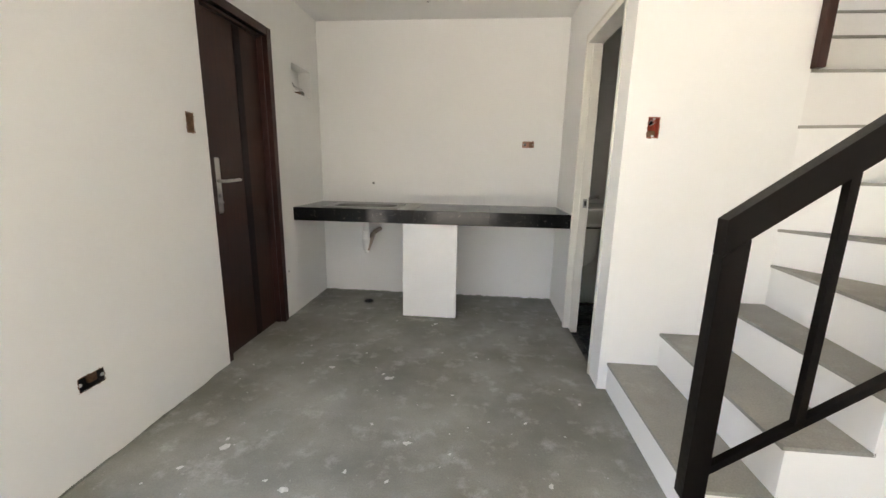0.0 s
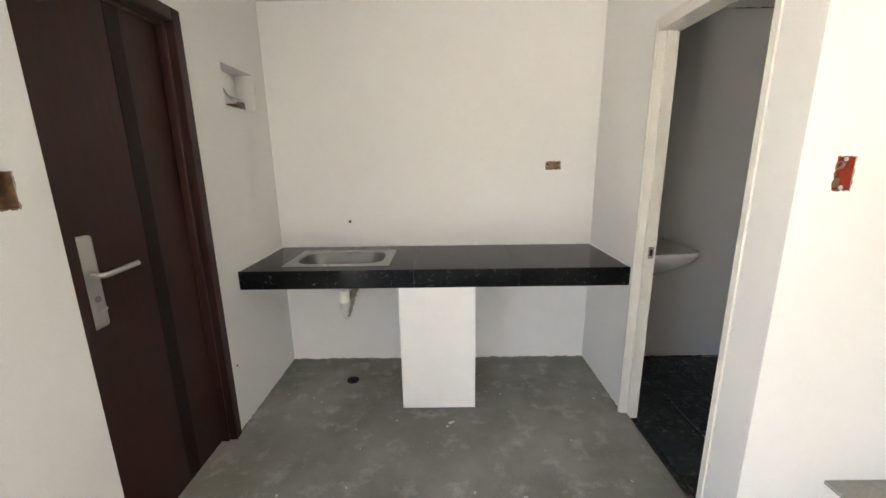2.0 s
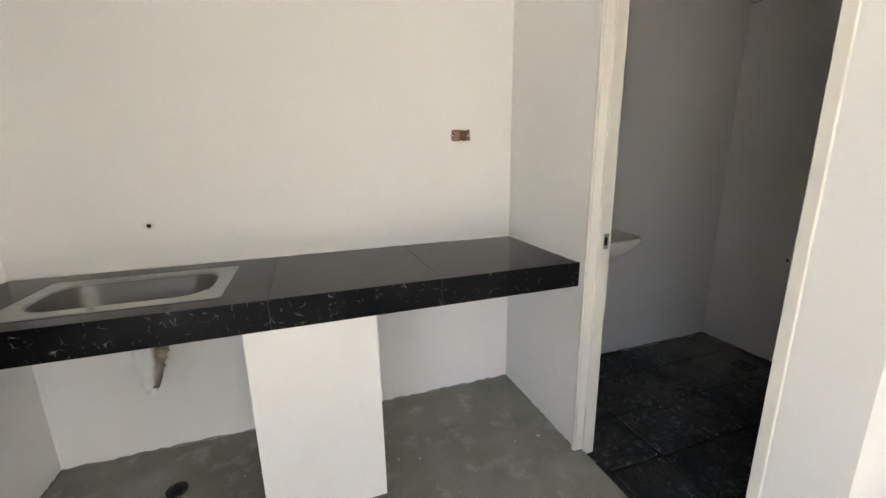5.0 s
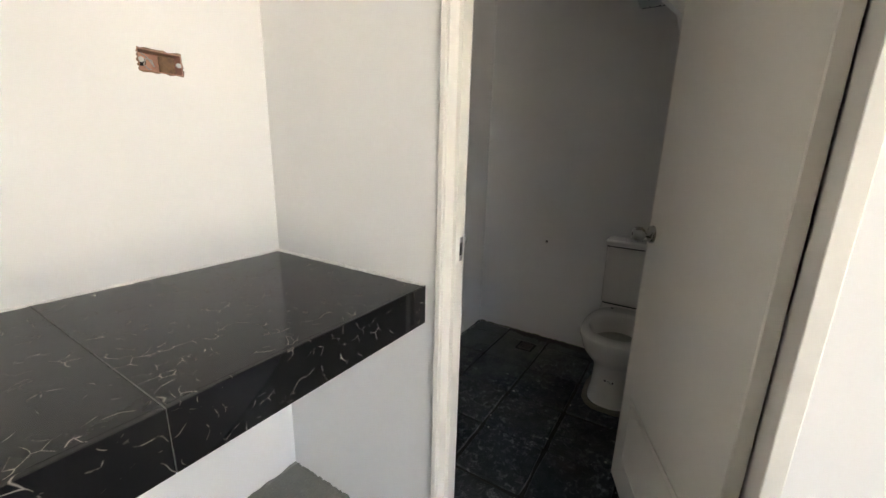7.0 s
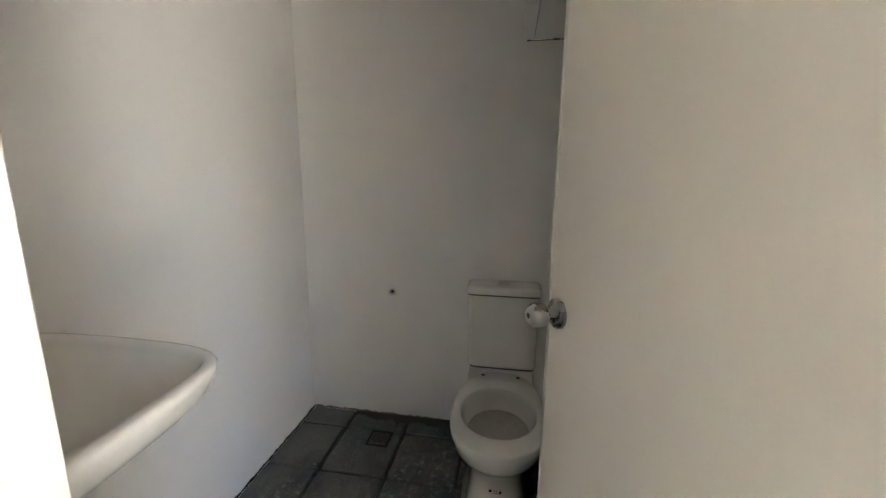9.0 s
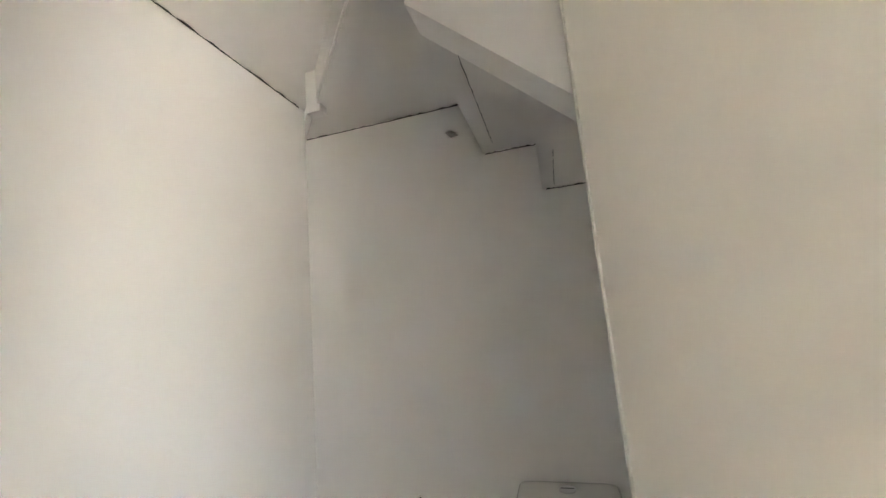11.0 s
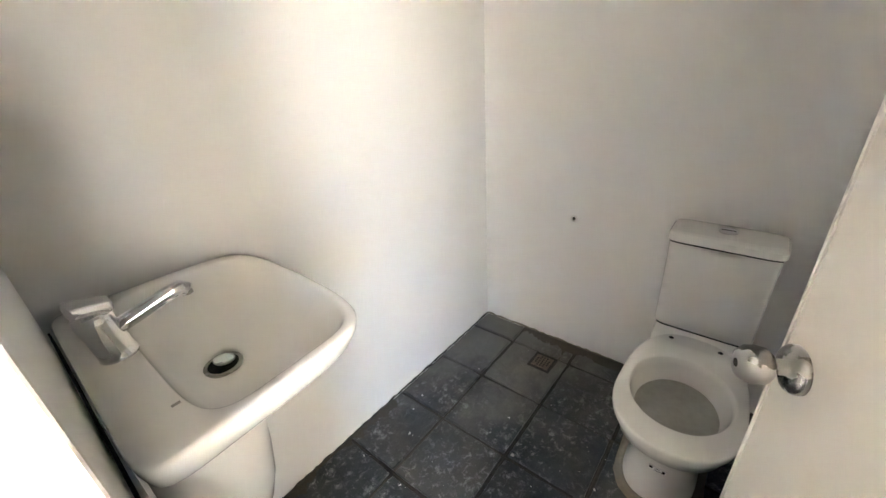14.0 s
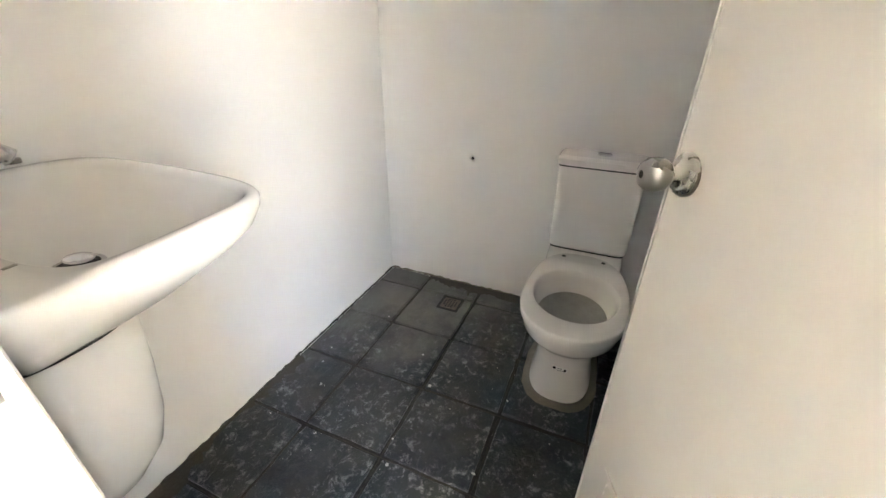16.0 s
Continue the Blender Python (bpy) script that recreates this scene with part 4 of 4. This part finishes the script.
for k, (a, e, out, mt) in enumerate((((XW + .0005, YF + .1, 0), (XW + .0005, EY0, 0), (2, 0, 0), CONCRETE), ((XW + .0005, EY1, 0), (XW + .0005, YN, 0), (2, 0, 0), CONCRETE), ((XW, YN - .0005, 0), (XP, YN - .0005, 0), (0, -2, 0), CONCRETE),
                                ((XP - .0005, YN, 0), (XP - .0005, DY1, 0), (-2, 0, 0), CONCRETE), ((XQ + .25, YB - .0005, ZB), (XE, YB - .0005, ZB), (0, -2, 0), GROUT), ((XE - .0005, YT + .1, ZB), (XE - .0005, YB, ZB), (-2, 0, 0), FOOTMORTAR))):
    tagged(wobble_strip("floor_joint", a, e, (0, 0, 1), out, .0005, .011, mt, 70, 40 + k), "uneven cement smear along the foot of the wall", "joint", "floor joints")
hole = thing("anchor_hole", (XW, 4.40, .383), "small dark anchor hole in the white wall", "wall hole")
part("bore", lathe([(.006, 0), (.006, .0012), (.003, .0013)], pose(0, 0, 0, 0, 90, 0)), BLACKHOLE, hole)
smear = thing("wall_smudge", (XE, 4.482, 2.133), "small grey smudge on the bathroom wall", "stain")
bm = bmesh.new()
bm.faces.new([bm.verts.new(p) for p in ((-.0012, -.03, -.012), (-.0012, .004, -.016), (-.0012, .028, .012), (-.0012, .006, .014), (-.0012, -.012, .004))])
part("smear", bm, ROUGHCEMENT, smear)

# ---- dried paint drops on the cement floor ----
bm = bmesh.new()
rp = random.Random(11)


def drop(x, y, r, el):
    n = 11
    ph = rp.uniform(0, 6)
    vs = []
    for i in range(n):
        a = 2 * math.pi * i / n
        q = r * rp.uniform(.55, 1.25)
        u, v = q * math.cos(a), q * el * math.sin(a)
        vs.append(bm.verts.new((x + u * math.cos(ph) - v * math.sin(ph), y + u * math.sin(ph) + v * math.cos(ph), .0012)))
    bm.faces.new(vs)


for x, y, r in ((.535, 3.64, .022), (.918, 3.557, .03), (.332, 2.912, .028), (.693, 2.718, .022), (.927, 3.137, .012), (1.078, 2.799, .012), (1.973, 3.425, .014), (.899, 2.831, .013),
                (.228, 2.776, .015), (1.422, 3.885, .012), (1.119, 3.025, .022), (.606, 2.752, .012), (1.295, 3.429, .01), (1.67, 3.232, .012), (1.727, 2.85, .013), (1.092, 4.403, .02), (1.325, 4.706, .008), (.31, 2.96, .012), (1.07, 4.37, .01), (.87, 3.60, .014)):
    drop(x, y, r, .7)
for k in range(150):
    x, y = rp.uniform(0.0, 2.0), rp.uniform(1.2, 5.0)
    if y > 4.5 and .75 < x < 1.3:
        continue
    drop(x, y, rp.choice((.003, .004, .005, .006, .008)) * rp.uniform(.7, 1.3), rp.uniform(.5, 1.0))
tagged(part("paint_drops", bm, PAINTSPOT), "dried white paint drops on the cement floor", "paint drops", kind="stuff")

# ---- bathroom floor: dirt, paint drops, joints and tiles ----
DIRT = concrete("brown_floor_dirt", (0.040, 0.034, 0.025), (0.065, 0.056, 0.042), (0.11, 0.10, 0.08))


def ragged_patch(bm, line, w0, w1, z, seed):
    """A thin ragged sheet that widens and narrows along a line."""
    rnd = random.Random(seed)
    (xa, ya), (xb, yb) = line
    ln = math.hypot(xb - xa, yb - ya)
    nx, ny = -(yb - ya) / ln, (xb - xa) / ln
    n = max(6, int(ln / .012))
    prev, w = None, (w0 + w1) / 2
    for k in range(n + 1):
        f = k / n
        w = min(w1, max(w0, w + rnd.uniform(-.35, .35) * (w1 - w0)))
        x, y = xa + (xb - xa) * f, ya + (yb - ya) * f
        row = [bm.verts.new((x, y, z)), bm.verts.new((x + nx * w, y + ny * w, z - .0006))]
        if prev:
            bm.faces.new((prev[0], row[0], row[1], prev[1]))
        prev = row


bm = bmesh.new()
ragged_patch(bm, ((3.05, YB), (XQ + .02, YB)), .015, .075, ZB + .0022, 1)
ragged_patch(bm, ((XE, YT + .1), (XE, YB - .25)), .01, .07, ZB + .0022, 2)
ragged_patch(bm, ((3.63, 4.70), (3.82, 4.70)), .0, .03, ZB + .0016, 3)
tagged(part("floor_dirt", bm, DIRT), "brown dirt along the foot of the bathroom walls", "dirt", kind="stuff")

bm = bmesh.new()
rp = random.Random(23)
for k in range(70):
    x, y = rp.uniform(2.25, 3.8), rp.uniform(3.9, 5.15)
    drop(x, y, rp.choice((.0015, .002, .002, .003, .005)) * rp.uniform(.7, 1.3), rp.uniform(.4, 1.0))
for x, y, r in ((2.96, 5.02, .008), (2.78, 4.90, .006), (3.12, 4.63, .009), (2.86, 4.36, .006), (2.78, 4.62, .007), (3.43, 4.99, .004)):
    drop(x, y, r, .8)
for v in bm.verts:
    v.co.z = ZB + .0022
tagged(part("paint_drops", bm, PAINTSPOT), "dried white paint drops on the dark bathroom tiles", "paint drops", kind="stuff")

xs = [XQ, 2.495, 2.80, 3.105, 3.41, 3.715, XE]
ys = [YT + .08, 4.045, 4.35, 4.655, 4.96, YB]
bm = bmesh.new()
for k, x in enumerate(xs[1:-1]):
    ragged_patch(bm, ((x - .002, ys[0]), (x - .002, ys[-1])), -.003, .004, ZB - .0075, 60 + k)
for k, y in enumerate(ys[1:-1]):
    ragged_patch(bm, ((xs[0], y - .002), (xs[-1], y - .002)), -.003, .004, ZB - .0075, 80 + k)
tagged(part("grout_ridge", bm, DIRT), "broken ridge of grey grout in the sunk tile joints", "grout", kind="stuff")

rt = random.Random(3)


def ragged_tile(w, h, dull):
    """A stone-faced tile with slightly broken edges, its top at z = 0."""
    pts = []
    for (ax, ay), (bx, by) in (((-1, -1), (1, -1)), ((1, -1), (1, 1)), ((1, 1), (-1, 1)), ((-1, 1), (-1, -1))):
        for k in range(5):
            f = k / 5
            q = 1 - rt.uniform(0, .028 if k else .05)
            pts.append(((ax + (bx - ax) * f) * w / 2 * q, (ay + (by - ay) * f) * h / 2 * q))
    rings = [[(x, y, -.012) for x, y in pts], [(x, y, -.003) for x, y in pts], [(x * .982, y * .982, 0) for x, y in pts]]
    return part("tile", loft(rings), dull, bath_floor)


for i in range(6):
    for j in range(5):
        g = .006
        w, h = xs[i + 1] - xs[i] - 2 * g, ys[j + 1] - ys[j] - 2 * g
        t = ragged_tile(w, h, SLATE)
        t.location = ((xs[i] + xs[i + 1]) / 2 + rt.uniform(-.003, .003), (ys[j] + ys[j + 1]) / 2 + rt.uniform(-.003, .003), ZB + rt.uniform(-.001, .0005))
        t.rotation_euler = (rt.uniform(-.004, .004), rt.uniform(-.004, .004), rt.uniform(-.008, .008))
part("threshold", boxes(((XP + .03, DY0, ZB - .03), (XQ, DY1, ZB - .006))), SLATE, bath_floor, "worn dark threshold strip")
